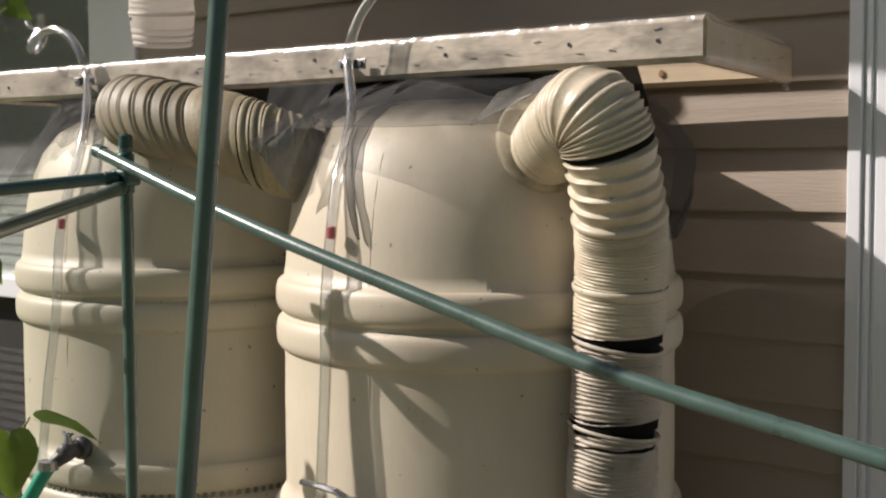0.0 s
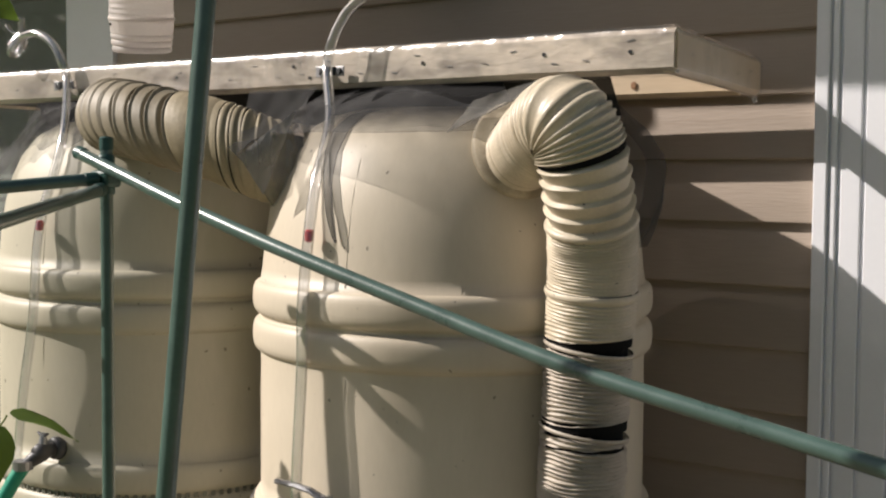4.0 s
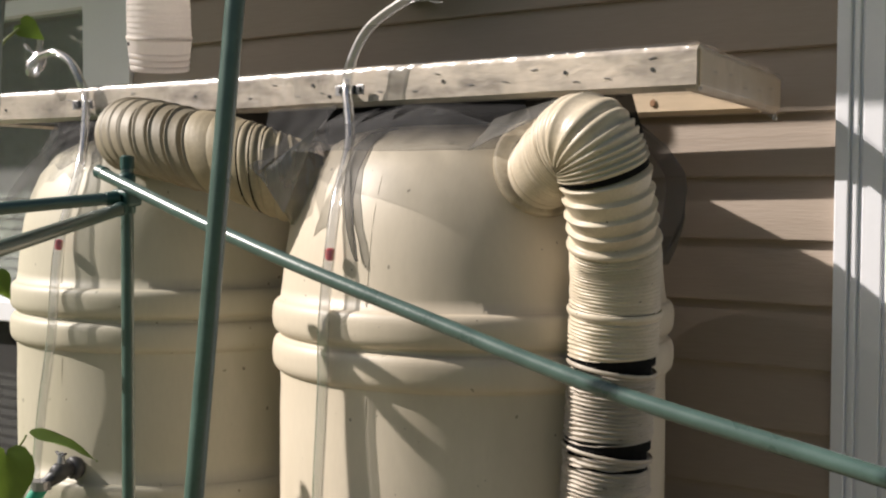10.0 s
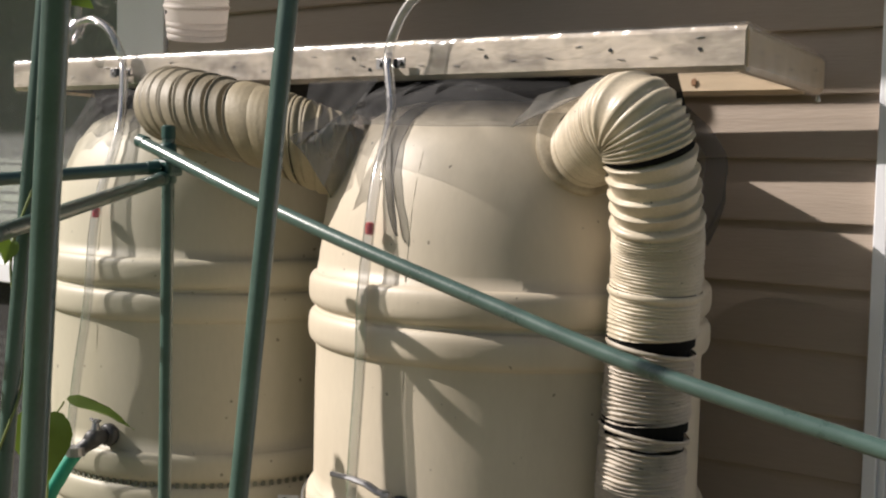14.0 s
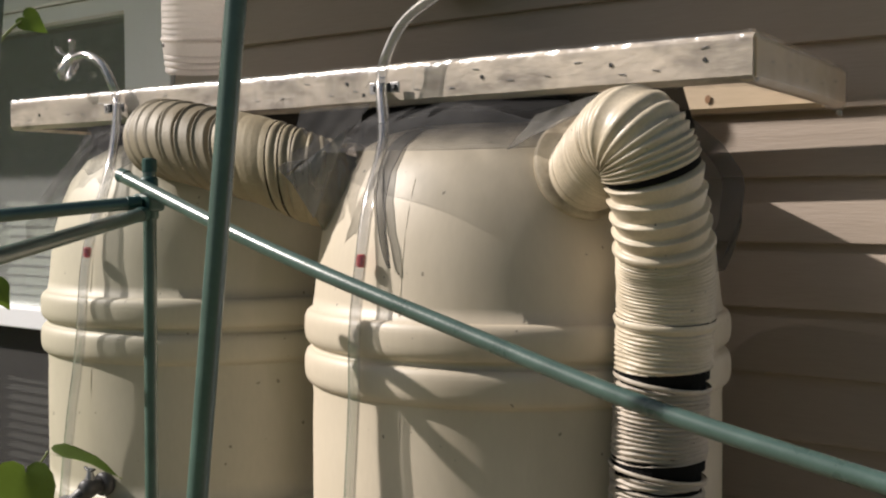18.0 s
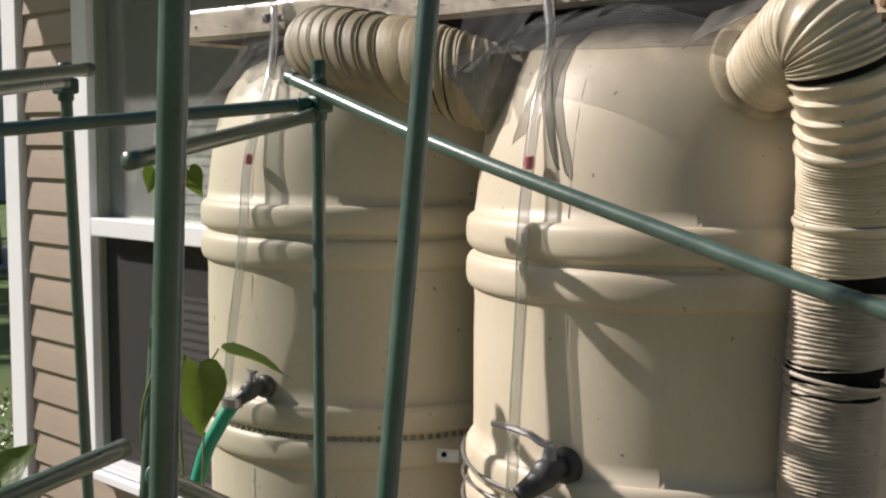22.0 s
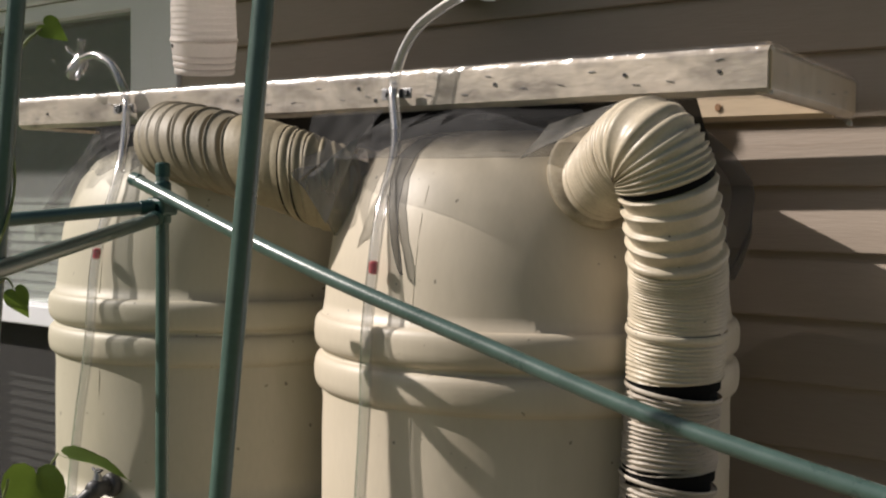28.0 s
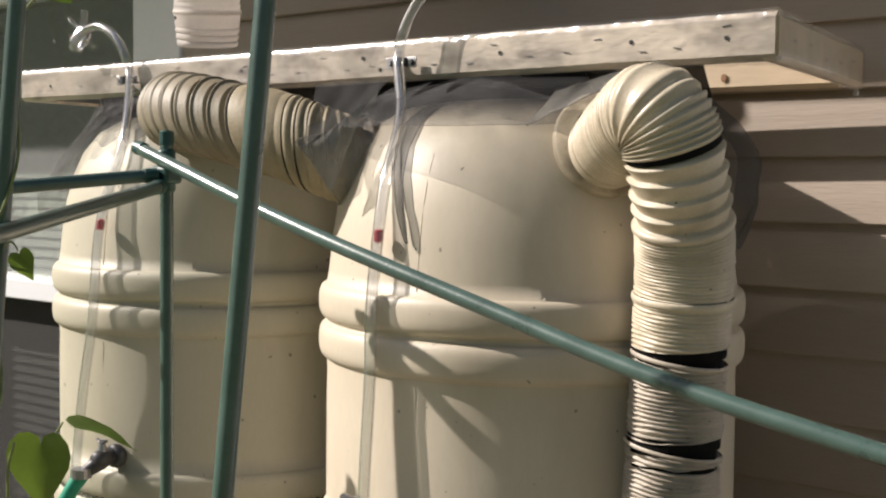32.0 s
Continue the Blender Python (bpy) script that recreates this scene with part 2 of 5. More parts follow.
WOOD = material("weathered_whitewashed_wood", (0.55, 0.475, 0.38), 0.6, 0.32, 24, 0.5, 160, dirt=(0.15, 0.12, 0.09), dirt_amount=0.8, dirt_scale=34, stretch=(0.45, 1, 1))
PINE = material("pale_pine", (0.60, 0.47, 0.32), 0.6, 0.12, 12, 0.25, 140, stretch=(0.15, 1, 1))
KNOT = material("pine_knot", (0.25, 0.13, 0.06), 0.6, 0.2, 60, 0.1)
WRAP = clear("clear_plastic_wrap", (0.97, 0.97, 0.98), 0.12, 0.27, 0.02, 0.28)
TUBE = clear("clear_vinyl_tube", (0.96, 0.965, 0.97), 0.4, 0.10, 0.13)
# the pane's milky share paints a veil for the reflected yard
GLASS = clear("window_glass", (0.88, 0.92, 0.88), 0.18, 0.01, 0.20)
GREEN = material("green_plastic_coated_steel", (0.064, 0.112, 0.095), 0.30, 0.15, 30, 0.12, 300, coat=0.6)
GREEN.node_tree.nodes["Principled BSDF"].inputs["Coat Roughness"].default_value = 0.22
GREEN_DARK = material("dark_green_clip_plastic", (0.02, 0.07, 0.06), 0.4, 0.15, 40, 0.1)
DARK = material("dark_grey_plastic", (0.055, 0.055, 0.058), 0.45, 0.2, 40, 0.2)
BLACK = material("black_gap_shade", (0.008, 0.008, 0.008), 0.9, 0.1, 20, 0.0, spec=0.1)
STEEL = material("zinc_steel", (0.36, 0.36, 0.37), 0.45, 0.1, 40, 0.1, metal=1.0)
ZINC = material("pale_zinc", (0.62, 0.63, 0.64), 0.5, 0.12, 60, 0.1, metal=0.3)
RED = material("red_plastic", (0.55, 0.03, 0.025), 0.4, 0.08, 40, 0.0)
HOSE = material("green_garden_hose", (0.02, 0.30, 0.19), 0.4, 0.1, 40, 0.1)
LEAF = material("vine_leaf", (0.09, 0.17, 0.03), 0.45, 0.25, 60, 0.3, 200, rand=0.2)
GREY_PANEL = material("grey_panel", (0.085, 0.08, 0.078), 0.35, 0.08, 3, 0.1)
BLIND = material("grey_green_blind", (0.20, 0.22, 0.19), 0.6, 0.06, 4, 0.05)
# left jamb's white turned grey-green: its shade is put into the colour
JAMB_SHADE = material("shaded_jamb_vinyl", (0.26, 0.30, 0.25), 0.5, 0.05, 4, 0.05)
ROOM = material("dim_room_paint", (0.2, 0.2, 0.19), 0.8, 0.05, 2, 0.0)
COPPER = material("copper_brown_panel", (0.32, 0.16, 0.08), 0.5, 0.15, 12, 0.1)
BLACK_METAL = material("black_metal", (0.02, 0.019, 0.019), 0.4, 0.2, 30, 0.1)
SOFFIT = material("soffit_vinyl", (0.5, 0.45, 0.38), 0.5, 0.05, 3, 0.1)
GRASS = material("grass_ground", (0.075, 0.13, 0.03), 0.9, 0.4, 0.8, 0.6, 30, dirt=(0.14, 0.18, 0.04), dirt_amount=0.5, dirt_scale=0.5)
CONCRETE = material("concrete", (0.33, 0.32, 0.31), 0.85, 0.1, 3, 0.4, 60)
GREY_SIDING = material("grey_siding", (0.46, 0.49, 0.55), 0.6, 0.04, 1, 0.1)
ROOF = material("grey_shingle", (0.12, 0.12, 0.13), 0.9, 0.2, 4, 0.3)
COVER = material("black_vinyl_cover", (0.012, 0.012, 0.015), 0.35, 0.2, 6, 0.2)
BARK = material("bark", (0.09, 0.07, 0.05), 0.9, 0.3, 6, 0.5)
FOLIAGE = material("tree_foliage", (0.045, 0.075, 0.03), 0.6, 0.3, 1.5, 0.0)
BOUNCE_BROWN = material("bounce_brown", (0.20, 0.165, 0.115), 0.9, 0.4, 12, 0.8, 60)
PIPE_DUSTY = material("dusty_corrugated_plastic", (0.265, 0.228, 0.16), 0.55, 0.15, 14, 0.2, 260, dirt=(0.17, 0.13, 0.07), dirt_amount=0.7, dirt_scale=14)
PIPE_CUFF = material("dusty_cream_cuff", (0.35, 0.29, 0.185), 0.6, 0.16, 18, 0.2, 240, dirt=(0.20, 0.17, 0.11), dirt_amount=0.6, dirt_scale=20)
COLLAR = material("dirty_collar_plastic", (0.43, 0.365, 0.265), 0.6, 0.2, 30, 0.2, 260, dirt=(0.10, 0.075, 0.045), dirt_amount=0.85, dirt_scale=24)
TIMBER = material("treated_timber", (0.26, 0.20, 0.12), 0.75, 0.2, 10, 0.4, stretch=(0.2, 1, 1))


def screen_mesh(name, grey, lo, hi, green=0.98, blue=0.95, gathered=None, streak=None):
    """Woven screen: partly open, slightly shiny threads; gathered: heights between which opacity climbs, painting shade
    under the tray.
    """
    m = bpy.data.materials.new(name)
    m.use_nodes = True
    nt = m.node_tree
    b = nt.nodes["Principled BSDF"]
    b.inputs["Base Color"].default_value = (grey, grey * green, grey * blue, 1)
    b.inputs["Roughness"].default_value = 0.8
    b.inputs["Specular IOR Level"].default_value = 0.15
    tr = nt.nodes.new("ShaderNodeBsdfTransparent")
    mx = nt.nodes.new("ShaderNodeMixShader")
    geo = nt.nodes.new("ShaderNodeNewGeometry")
    nz = nt.nodes.new("ShaderNodeTexNoise")
    nz.inputs["Scale"].default_value = 14
    mr = nt.nodes.new("ShaderNodeMapRange")
    mr.inputs[3].default_value, mr.inputs[4].default_value = lo, hi
    L = nt.links.new
    vec = geo.outputs["Position"]
    if streak:
        mp = nt.nodes.new("ShaderNodeMapping")
        mp.inputs["Scale"].default_value = streak
        L(vec, mp.inputs["Vector"])
        vec = mp.outputs[0]
        mr.inputs[1].default_value, mr.inputs[2].default_value = 0.3, 0.7
    L(vec, nz.inputs["Vector"])
    # opacity climbs with height, so the tray's shade is painted into the layer
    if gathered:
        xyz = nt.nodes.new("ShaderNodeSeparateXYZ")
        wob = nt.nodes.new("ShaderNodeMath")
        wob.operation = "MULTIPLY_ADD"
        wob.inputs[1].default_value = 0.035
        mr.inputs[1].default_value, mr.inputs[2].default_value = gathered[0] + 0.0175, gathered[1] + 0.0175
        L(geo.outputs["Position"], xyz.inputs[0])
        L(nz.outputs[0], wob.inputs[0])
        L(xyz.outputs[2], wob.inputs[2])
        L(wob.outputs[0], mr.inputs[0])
    else:
        L(nz.outputs[0], mr.inputs[0])
    L(mr.outputs[0], mx.inputs[0])
    L(tr.outputs[0], mx.inputs[1])
    L(b.outputs[0], mx.inputs[2])
    L(mx.outputs[0], nt.nodes["Material Output"].inputs[0])
    return m


SCREEN = screen_mesh("grey_insect_screen", 0.13, 0.45, 0.85)
SCREEN_HALF = screen_mesh("loose_insect_screen", 0.11, 0.22, 0.40, 0.99, 0.98, None, (2.5, 2.5, 0.5))
# near-black layer that thickens upward: painted shade below the tray
SCREEN_SHADE = screen_mesh("undertray_shade_screen", 0.012, 0.0, 0.96, 0.99, 0.98, (1.494, 1.545), (1.5, 1.5, 0.5))
SCREEN_THIN = screen_mesh("thin_insect_screen", 0.085, 0.08, 0.52, 0.99, 0.97, None, (4.0, 4.0, 0.35))
SCREEN_VEIL = screen_mesh("sagging_insect_screen", 0.065, 0.32, 0.55, 0.99, 0.97)
# three lighter copies of the screen, with sunlight put into their grey
SCREEN_SUNNED = screen_mesh("sunned_insect_screen", 0.26, 0.30, 0.62, 0.99, 0.98, None, (4.5, 4.5, 1.2))
SCREEN_SUNLIT = screen_mesh("sunlit_insect_screen", 0.30, 0.42, 0.74, 0.97, 0.93, None, (5.0, 5.0, 1.0))
SCREEN_PALE = screen_mesh("pale_insect_screen", 0.17, 0.40, 0.70, 0.95, 0.86)
WINDOW_SCREEN = screen_mesh("window_insect_screen", 0.05, 0.68, 0.80)
CLOTH = screen_mesh("black_weed_cloth", 0.03, 0.93, 1.0)

# ---- numbers of the plan ----
WALL_Y = 1.69
B1, B2, DRUM_R = (-0.958, 1.296), (-1.590, 1.300), 0.28
Z_BASE = 0.58
LAP = 0.0995
LIP0 = 1.660

# ---- large structure ----
bm = bmesh.new()
box(bm, -160, -120, -0.3, 120, 160, 0)
ground = bm_obj("ground", bm, GRASS)
tagged(ground, "mown green lawn with sunlit patches", "lawn", kind="structure")

# unseen bed, added so brown bounce light replaces the lawn's green
bm = bmesh.new()
gx, gy = 40, 24
grid = [[bm.verts.new((-3.7 + 8.0 * u / gx, -1.6 + 3.28 * w / gy, 0.012 + 0.018 * noise.noise(Vector((u * 0.7, w * 0.7, 0))))) for w in range(gy + 1)] for u in range(gx + 1)]
for u in range(gx):
    for w in range(gy):
        bm.faces.new((grid[u][w], grid[u + 1][w], grid[u + 1][w + 1], grid[u][w + 1]))
tagged(bm_obj("garden_bed", bm, BOUNCE_BROWN), "unseen mulch bed added for brown bounce light along the house", "garden bed", kind="structure")

# house: wall with the glazed unit cut out, end wall, soffit, roof edge
WX0, WX1 = -3.25, -2.185
WZ0, WZ1 = 0.40, 2.02
DX0, DX1 = -0.55, 0.75
bm = bmesh.new()
for x0, x1, z0, z1 in ((-3.72, WX0, 0, 2.3), (WX1, DX0, 0, 2.3), (WX0, WX1, 0, WZ0), (WX0, WX1, WZ1, 2.3), (DX1, 4.5, 0, 2.3), (DX0, DX1, 2.12, 2.3)):
    box(bm, x0, WALL_Y, z0, x1, WALL_Y + 0.15, z1)
wall_front = bm_obj("wall_front", bm, SIDING)
tagged(wall_front, "house wall in tan Dutch-lap vinyl siding", "wall", kind="structure")
bm = bmesh.new()
box(bm, -3.70, WALL_Y + 0.15, 0, -3.55, 9, 2.3)
box(bm, 4.35, WALL_Y + 0.15, 0, 4.5, 9, 2.3)
box(bm, -3.55, 8.85, 0, 4.35, 9, 2.3)
wall_side = bm_obj("wall_side", bm, SIDING)
tagged(wall_side, "tan side and back walls of the house", "wall", kind="structure")
bm = bmesh.new()
box(bm, -3.55, WALL_Y + 0.15, 0.25, 4.35, 8.85, 0.35)
tagged(bm_obj("floor", bm, ROOM), "dim floor inside the house", "floor", kind="structure")

EAVE_Y = 1.308
bm = bmesh.new()
box(bm, -4.1, EAVE_Y, 2.22, 4.9, 9.2, 2.26)
tagged(bm_obj("ceiling", bm, SOFFIT), "pale soffit under the roof overhang", "soffit", kind="structure")
bm = bmesh.new()
v = [bm.verts.new(p) for p in ((-4.2, EAVE_Y - 0.03, 2.28), (5.0, EAVE_Y - 0.03, 2.28), (5.0, 5.2, 4.3), (-4.2, 5.2, 4.3), (-4.2, 9.3, 2.28), (5.0, 9.3, 2.28))]
bm.faces.new((v[0], v[1], v[2], v[3]))
bm.faces.new((v[3], v[2], v[5], v[4]))
bmesh.ops.solidify(bm, geom=bm.faces[:], thickness=0.06)
tagged(bm_obj("roof", bm, ROOF), "dark shingled roof of the house", "roof", kind="structure")
bm = bmesh.new()
box(bm, -4.1, EAVE_Y - 0.02, 2.2, 4.9, EAVE_Y, 2.4, 0.003)
tagged(bm_obj("fascia", bm, WHITE), "white fascia board at the eave", "fascia", kind="structure")


def siding_run(x0, x1, z_lo, z_hi):
    """Dutch-lap boards, one object a course, between two uprights."""
    k0 = math.floor((LIP0 - z_hi) / LAP) - 1
    me = None
    k = k0
    while True:
        z = LIP0 - k * LAP
        k += 1
        if z + LAP > z_hi + LAP:
            continue
        if z < z_lo - LAP * 0.5:
            break
        if me is None:
            prof = [(0.002, 0.0), (-0.0140, 0.0), (-0.0156, 0.002), (-0.0155, 0.005), (-0.0125, 0.035), (-0.0085, 0.065), (-0.0045, 0.088), (-0.003, LAP + 0.004), (0.002, LAP + 0.004)]
            bm = bmesh.new()
            a = [bm.verts.new((x0, y, zz)) for y, zz in prof]
            b = [bm.verts.new((x1, y, zz)) for y, zz in prof]
            for i in range(len(prof)):
                j = (i + 1) % len(prof)
                bm.faces.new((a[i], b[i], b[j], a[j]))
            bm.faces.new(list(reversed(a)))
            bm.faces.new(b)
            bmesh.ops.recalc_face_normals(bm, faces=bm.faces[:])
            me = bpy.data.meshes.new("siding_board")
            bm.to_mesh(me)
            bm.free()
            me.materials.append(SIDING)
        ob = new("siding_board", me)
        ob.parent = wall_front
        ob.location = (0, WALL_Y - 0.001, z)


siding_run(WX1 + 0.005, DX0 - 0.002, 0.15, 2.22)
siding_run(-3.607, WX0 - 0.05, 0.15, 2.22)
siding_run(WX0 - 0.05, WX1 + 0.005, WZ1 + 0.02, 2.22)
siding_run(WX0 - 0.05, WX1 + 0.005, 0.1, WZ0 - 0.05)

# white corner board
bm = bmesh.new()
box(bm, -3.725, WALL_Y - 0.03, 0.05, -3.63, WALL_Y, 2.22, 0.003)
box(bm, -3.735, WALL_Y - 0.02, 0.05, -3.705, WALL_Y + 0.1, 2.22, 0.003)
corner = bm_obj("corner_trim", bm, WHITE)
tagged(corner, "white vinyl corner post of the house", "trim", kind="structure")


# ---- glazed unit in the wall ----
def glazed_unit():
    e = thing("window_1", ((WX0 + WX1) / 2, WALL_Y, WZ0), "white vinyl window with blinds and a dark screened lower sash", "window", kind="structure")
    y = WALL_Y
    bm = bmesh.new()
    box(bm, WX1 - 0.09, y - 0.022, WZ0, WX1, y - 0.001, WZ1 - 0.10, 0.003)
    part("casing", bm, WHITE, e)
    bm = bmesh.new()
    box(bm, WX0 - 0.05, y - 0.022, WZ0, WX0 + 0.02, y - 0.001, WZ1 - 0.10, 0.003)
    box(bm, WX0 + 0.022, y - 0.030, WZ0, WX0 + 0.05, y - 0.001, WZ1 - 0.10, 0.003)
    part("casing", bm, WHITE, e)
    bm = bmesh.new()
    box(bm, WX0 - 0.05, y - 0.024, WZ1 - 0.098, WX1, y - 0.001, WZ1, 0.003)
    part("head_casing", bm, WHITE, e)
    gx0, gx1 = WX0 + 0.062, WX1 - 0.19
    bm = bmesh.new()
    box(bm, gx1, y - 0.006, WZ0 + 0.05, WX1 - 0.092, y + 0.06, WZ1 - 0.10, 0.002)
    box(bm, gx1 - 0.012, y + 0.012, 1.18, gx1 + 0.002, y + 0.05, 1.88, 0.002)
    part("jamb", bm, WHITE, e)
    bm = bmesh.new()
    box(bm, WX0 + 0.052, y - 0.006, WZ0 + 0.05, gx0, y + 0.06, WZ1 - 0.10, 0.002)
    part("jamb", bm, JAMB_SHADE, e, "window jamb coloured grey-green for the shade on it")
    bm = bmesh.new()
    box(bm, gx0, y - 0.004, 1.88, gx1, y + 0.06, WZ1 - 0.10, 0.002)
    part("head", bm, WHITE, e)
    bm = bmesh.new()
    box(bm, WX0 + 0.06, y - 0.035, 1.105, WX1 - 0.095, y + 0.06, 1.157, 0.004)
    part("sill", bm, WHITE, e, "bright white sill rail")
    bm = bmesh.new()
    box(bm, gx0, y + 0.028, 1.157, gx1, y + 0.034, 1.88)
    g = part("pane", bm, GLASS, e)
    g.visible_shadow = False
    bm = bmesh.new()
    box(bm, gx0, y + 0.012, WZ0 + 0.05, gx1, y + 0.015, 1.105)
    g = part("insect_screen", bm, WINDOW_SCREEN, e, "dark grey insect screen over the lower sash")
    g.visible_shadow = False
    bm = bmesh.new()
    box(bm, gx0, y + 0.13, WZ0 + 0.05, gx1, y + 0.14, 1.105)
    part("shade", bm, GREY_PANEL, e, "dark shade behind the lower sash")
    for k in range(24):
        bm = bmesh.new()
        box(bm, gx0 + 0.005, -0.014, 0, gx1 - 0.005, 0.014, 0.0015, 0, Matrix.Translation((0, y + 0.075, 0.475 + k * 0.0265)) @ Matrix.Rotation(radians(60), 4, "X"))
        part("blind_slat", bm, BLIND, e)
    bm = bmesh.new()
    for z0, dy in ((WZ0, 0.06), (WZ0 + 0.028, 0.04)):
        box(bm, WX0 + 0.05, y - dy, z0, WX1, y + 0.05, z0 + 0.024, 0.003)
    part("bottom_rail", bm, WHITE, e)
    for k in range(27):
        bm = bmesh.new()
        box(bm, gx0 + 0.005, -0.015, 0, gx1 - 0.005, 0.015, 0.0015, 0, Matrix.Translation((0, y + 0.075, 1.168 + k * 0.0265)) @ Matrix.Rotation(radians(72), 4, "X"))
        part("blind_slat", bm, BLIND, e)
    return e


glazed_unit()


# ---- white door frame and door beyond the siding ----
def white_door():
    e = thing("door_1", ((DX0 + DX1) / 2, WALL_Y, 0.1), "white door with fluted white casing, half in sun", "door", kind="structure")
    y = WALL_Y
    steps = ((0.0, 0.021, 0.027), (0.0212, 0.0248, 0.0195), (0.025, 0.034, 0.023), (0.0342, 0.0388, 0.0165), (0.039, 0.070, 0.020), (0.0702, 0.0748, 0.0155), (0.075, 0.115, 0.019))
    for sx, x0 in ((1, DX0), (-1, DX1)):
        bm = bmesh.new()
        for a, b, d in steps:
            lo, hi = sorted((x0 + sx * a, x0 + sx * b))
            box(bm, lo, y - d, 0.1, hi, y - 0.001, 2.2, 0.002)
        part("casing", bm, WHITE, e)
        bm = bmesh.new()
        for a, b, d in ((0.118, 0.128, 0.006), (0.130, 0.138, 0.012), (0.140, 0.150, 0.004)):
            lo, hi = sorted((x0 + sx * a, x0 + sx * b))
            box(bm, lo, y - d, 0.1, hi, y + 0.03, 2.2, 0.002)
        part("stop", bm, WHITE, e)
    bm = bmesh.new()
    box(bm, DX0 + 0.15, y + 0.004, 0.12, DX1 - 0.15, y + 0.045, 2.12, 0.003)
    part("door_leaf", bm, WHITE, e)
    return e


white_door()


# ---- drums ----
def seam_radius(z):
    """Outer radius of the plain wall and shoulder of a drum at a height."""
    table = ((1.30, DRUM_R - 0.002), (1.34, DRUM_R - 0.006), (1.385, DRUM_R - 0.013), (1.425, DRUM_R - 0.024), (1.462, DRUM_R - 0.040), (1.495, DRUM_R - 0.066))
    if z <= 1.30:
        return DRUM_R + 0.0005
    for (za, ra), (zb, rb) in zip(table, table[1:]):
        if z <= zb:
            return ra + (rb - ra) * (z - za) / (zb - za)
    return DRUM_R - 0.07


def drum(c, name_label, plastic):
    e = thing("rain_barrel", (c[0], c[1], Z_BASE), name_label, "barrel", group="rain barrels")
    R, zt = DRUM_R, 1.528
    pr = [(0.02, Z_BASE), (R - 0.04, Z_BASE), (R - 0.012, Z_BASE + 0.012), (R - 0.002, Z_BASE + 0.04)]

    def hoop_pair(zc):
        out = []
        for zh in (zc - 0.0265, zc + 0.0265):
            for u in (-1.12, -1.0, -0.97, -0.9, -0.75, -0.5, -0.2, 0.1, 0.4, 0.65, 0.82, 0.93, 0.985, 1.0):
                bulge = 0.0108 * max(0.0, 1 - abs(u) ** 3.2) ** 0.55 if abs(u) < 1 else 0.0
                out.append((R + 0.001 + bulge, zh + 0.0235 * u))
        return out

    pr += [(R, Z_BASE + 0.08), (R, 0.85)] + hoop_pair(0.925) + [(R + 0.001, 1.0), (R + 0.001, 1.12), (R, 1.165)] + hoop_pair(1.232)
    pr += [(R - 0.002, 1.30), (R - 0.006, 1.34), (R - 0.013, 1.385), (R - 0.024, 1.425), (R - 0.040, 1.462), (R - 0.066, 1.495), (R - 0.10, 1.515), (R - 0.14, 1.525), (0.05, zt), (0.01, zt)]
    bm = lathe(bmesh.new(), pr, c, 96, True, True)
    body = part("body", bm, plastic, e, smooth=True)
    for an in (-84, 96):
        ca, sa = math.cos(radians(an)), math.sin(radians(an))
        for k, (za, zb) in enumerate(((1.288, 1.47), (0.985, 1.172), (Z_BASE + 0.08, 0.865))):
            zs = [za + (zb - za) * q / 10 for q in range(11)]
            bm = sweep(bmesh.new(), [Vector((c[0] + seam_radius(z) * ca, c[1] + seam_radius(z) * sa, z)) for z in zs], [0.0004] * 11, 6)
            part("mould_seam", bm, plastic, body, "", True)
    bm = lathe(bmesh.new(), [(0.03, zt), (0.055, zt), (0.055, 1.553), (0.048, 1.557), (0.02, 1.557)], c, 32, True, True)
    part("cap", bm, DARK, e, "dark cap on the drum top")
    return e


drum(B1, "cream plastic drum with double hoops and a corrugated overflow pipe", BARREL)
drum(B2, "cream plastic drum with a perforated strap round its lower hoop", BARREL_SHADED)

# platform under the drums
e = thing("platform", (-1.27, 1.3, 0), "low treated-timber stand under the rain barrels", "stand")
for i in range(7):
    bm = box(bmesh.new(), -1.95, 1.0 + i * 0.092, Z_BASE - 0.035, -0.6, 1.085 + i * 0.092, Z_BASE - 0.001, 0.004)
    part("deck_board", bm, TIMBER, e)
for px in (-1.9, -1.27, -0.65):
    for py in (1.03, 1.59):
        bm = box(bmesh.new(), px - 0.045, py - 0.045, 0, px + 0.045, py + 0.045, Z_BASE - 0.036, 0.004)
        part("leg", bm, TIMBER, e)


# ---- tray on top of the drums ----
FL, FR, BR, BL = Vector((-1.985, 1.150, 0)), Vector((-0.557, 1.186, 0)), Vector((-0.620, 1.622, 0)), Vector((-2.03, 1.60, 0))
TZ0, TZ1 = 1.557, 1.6115


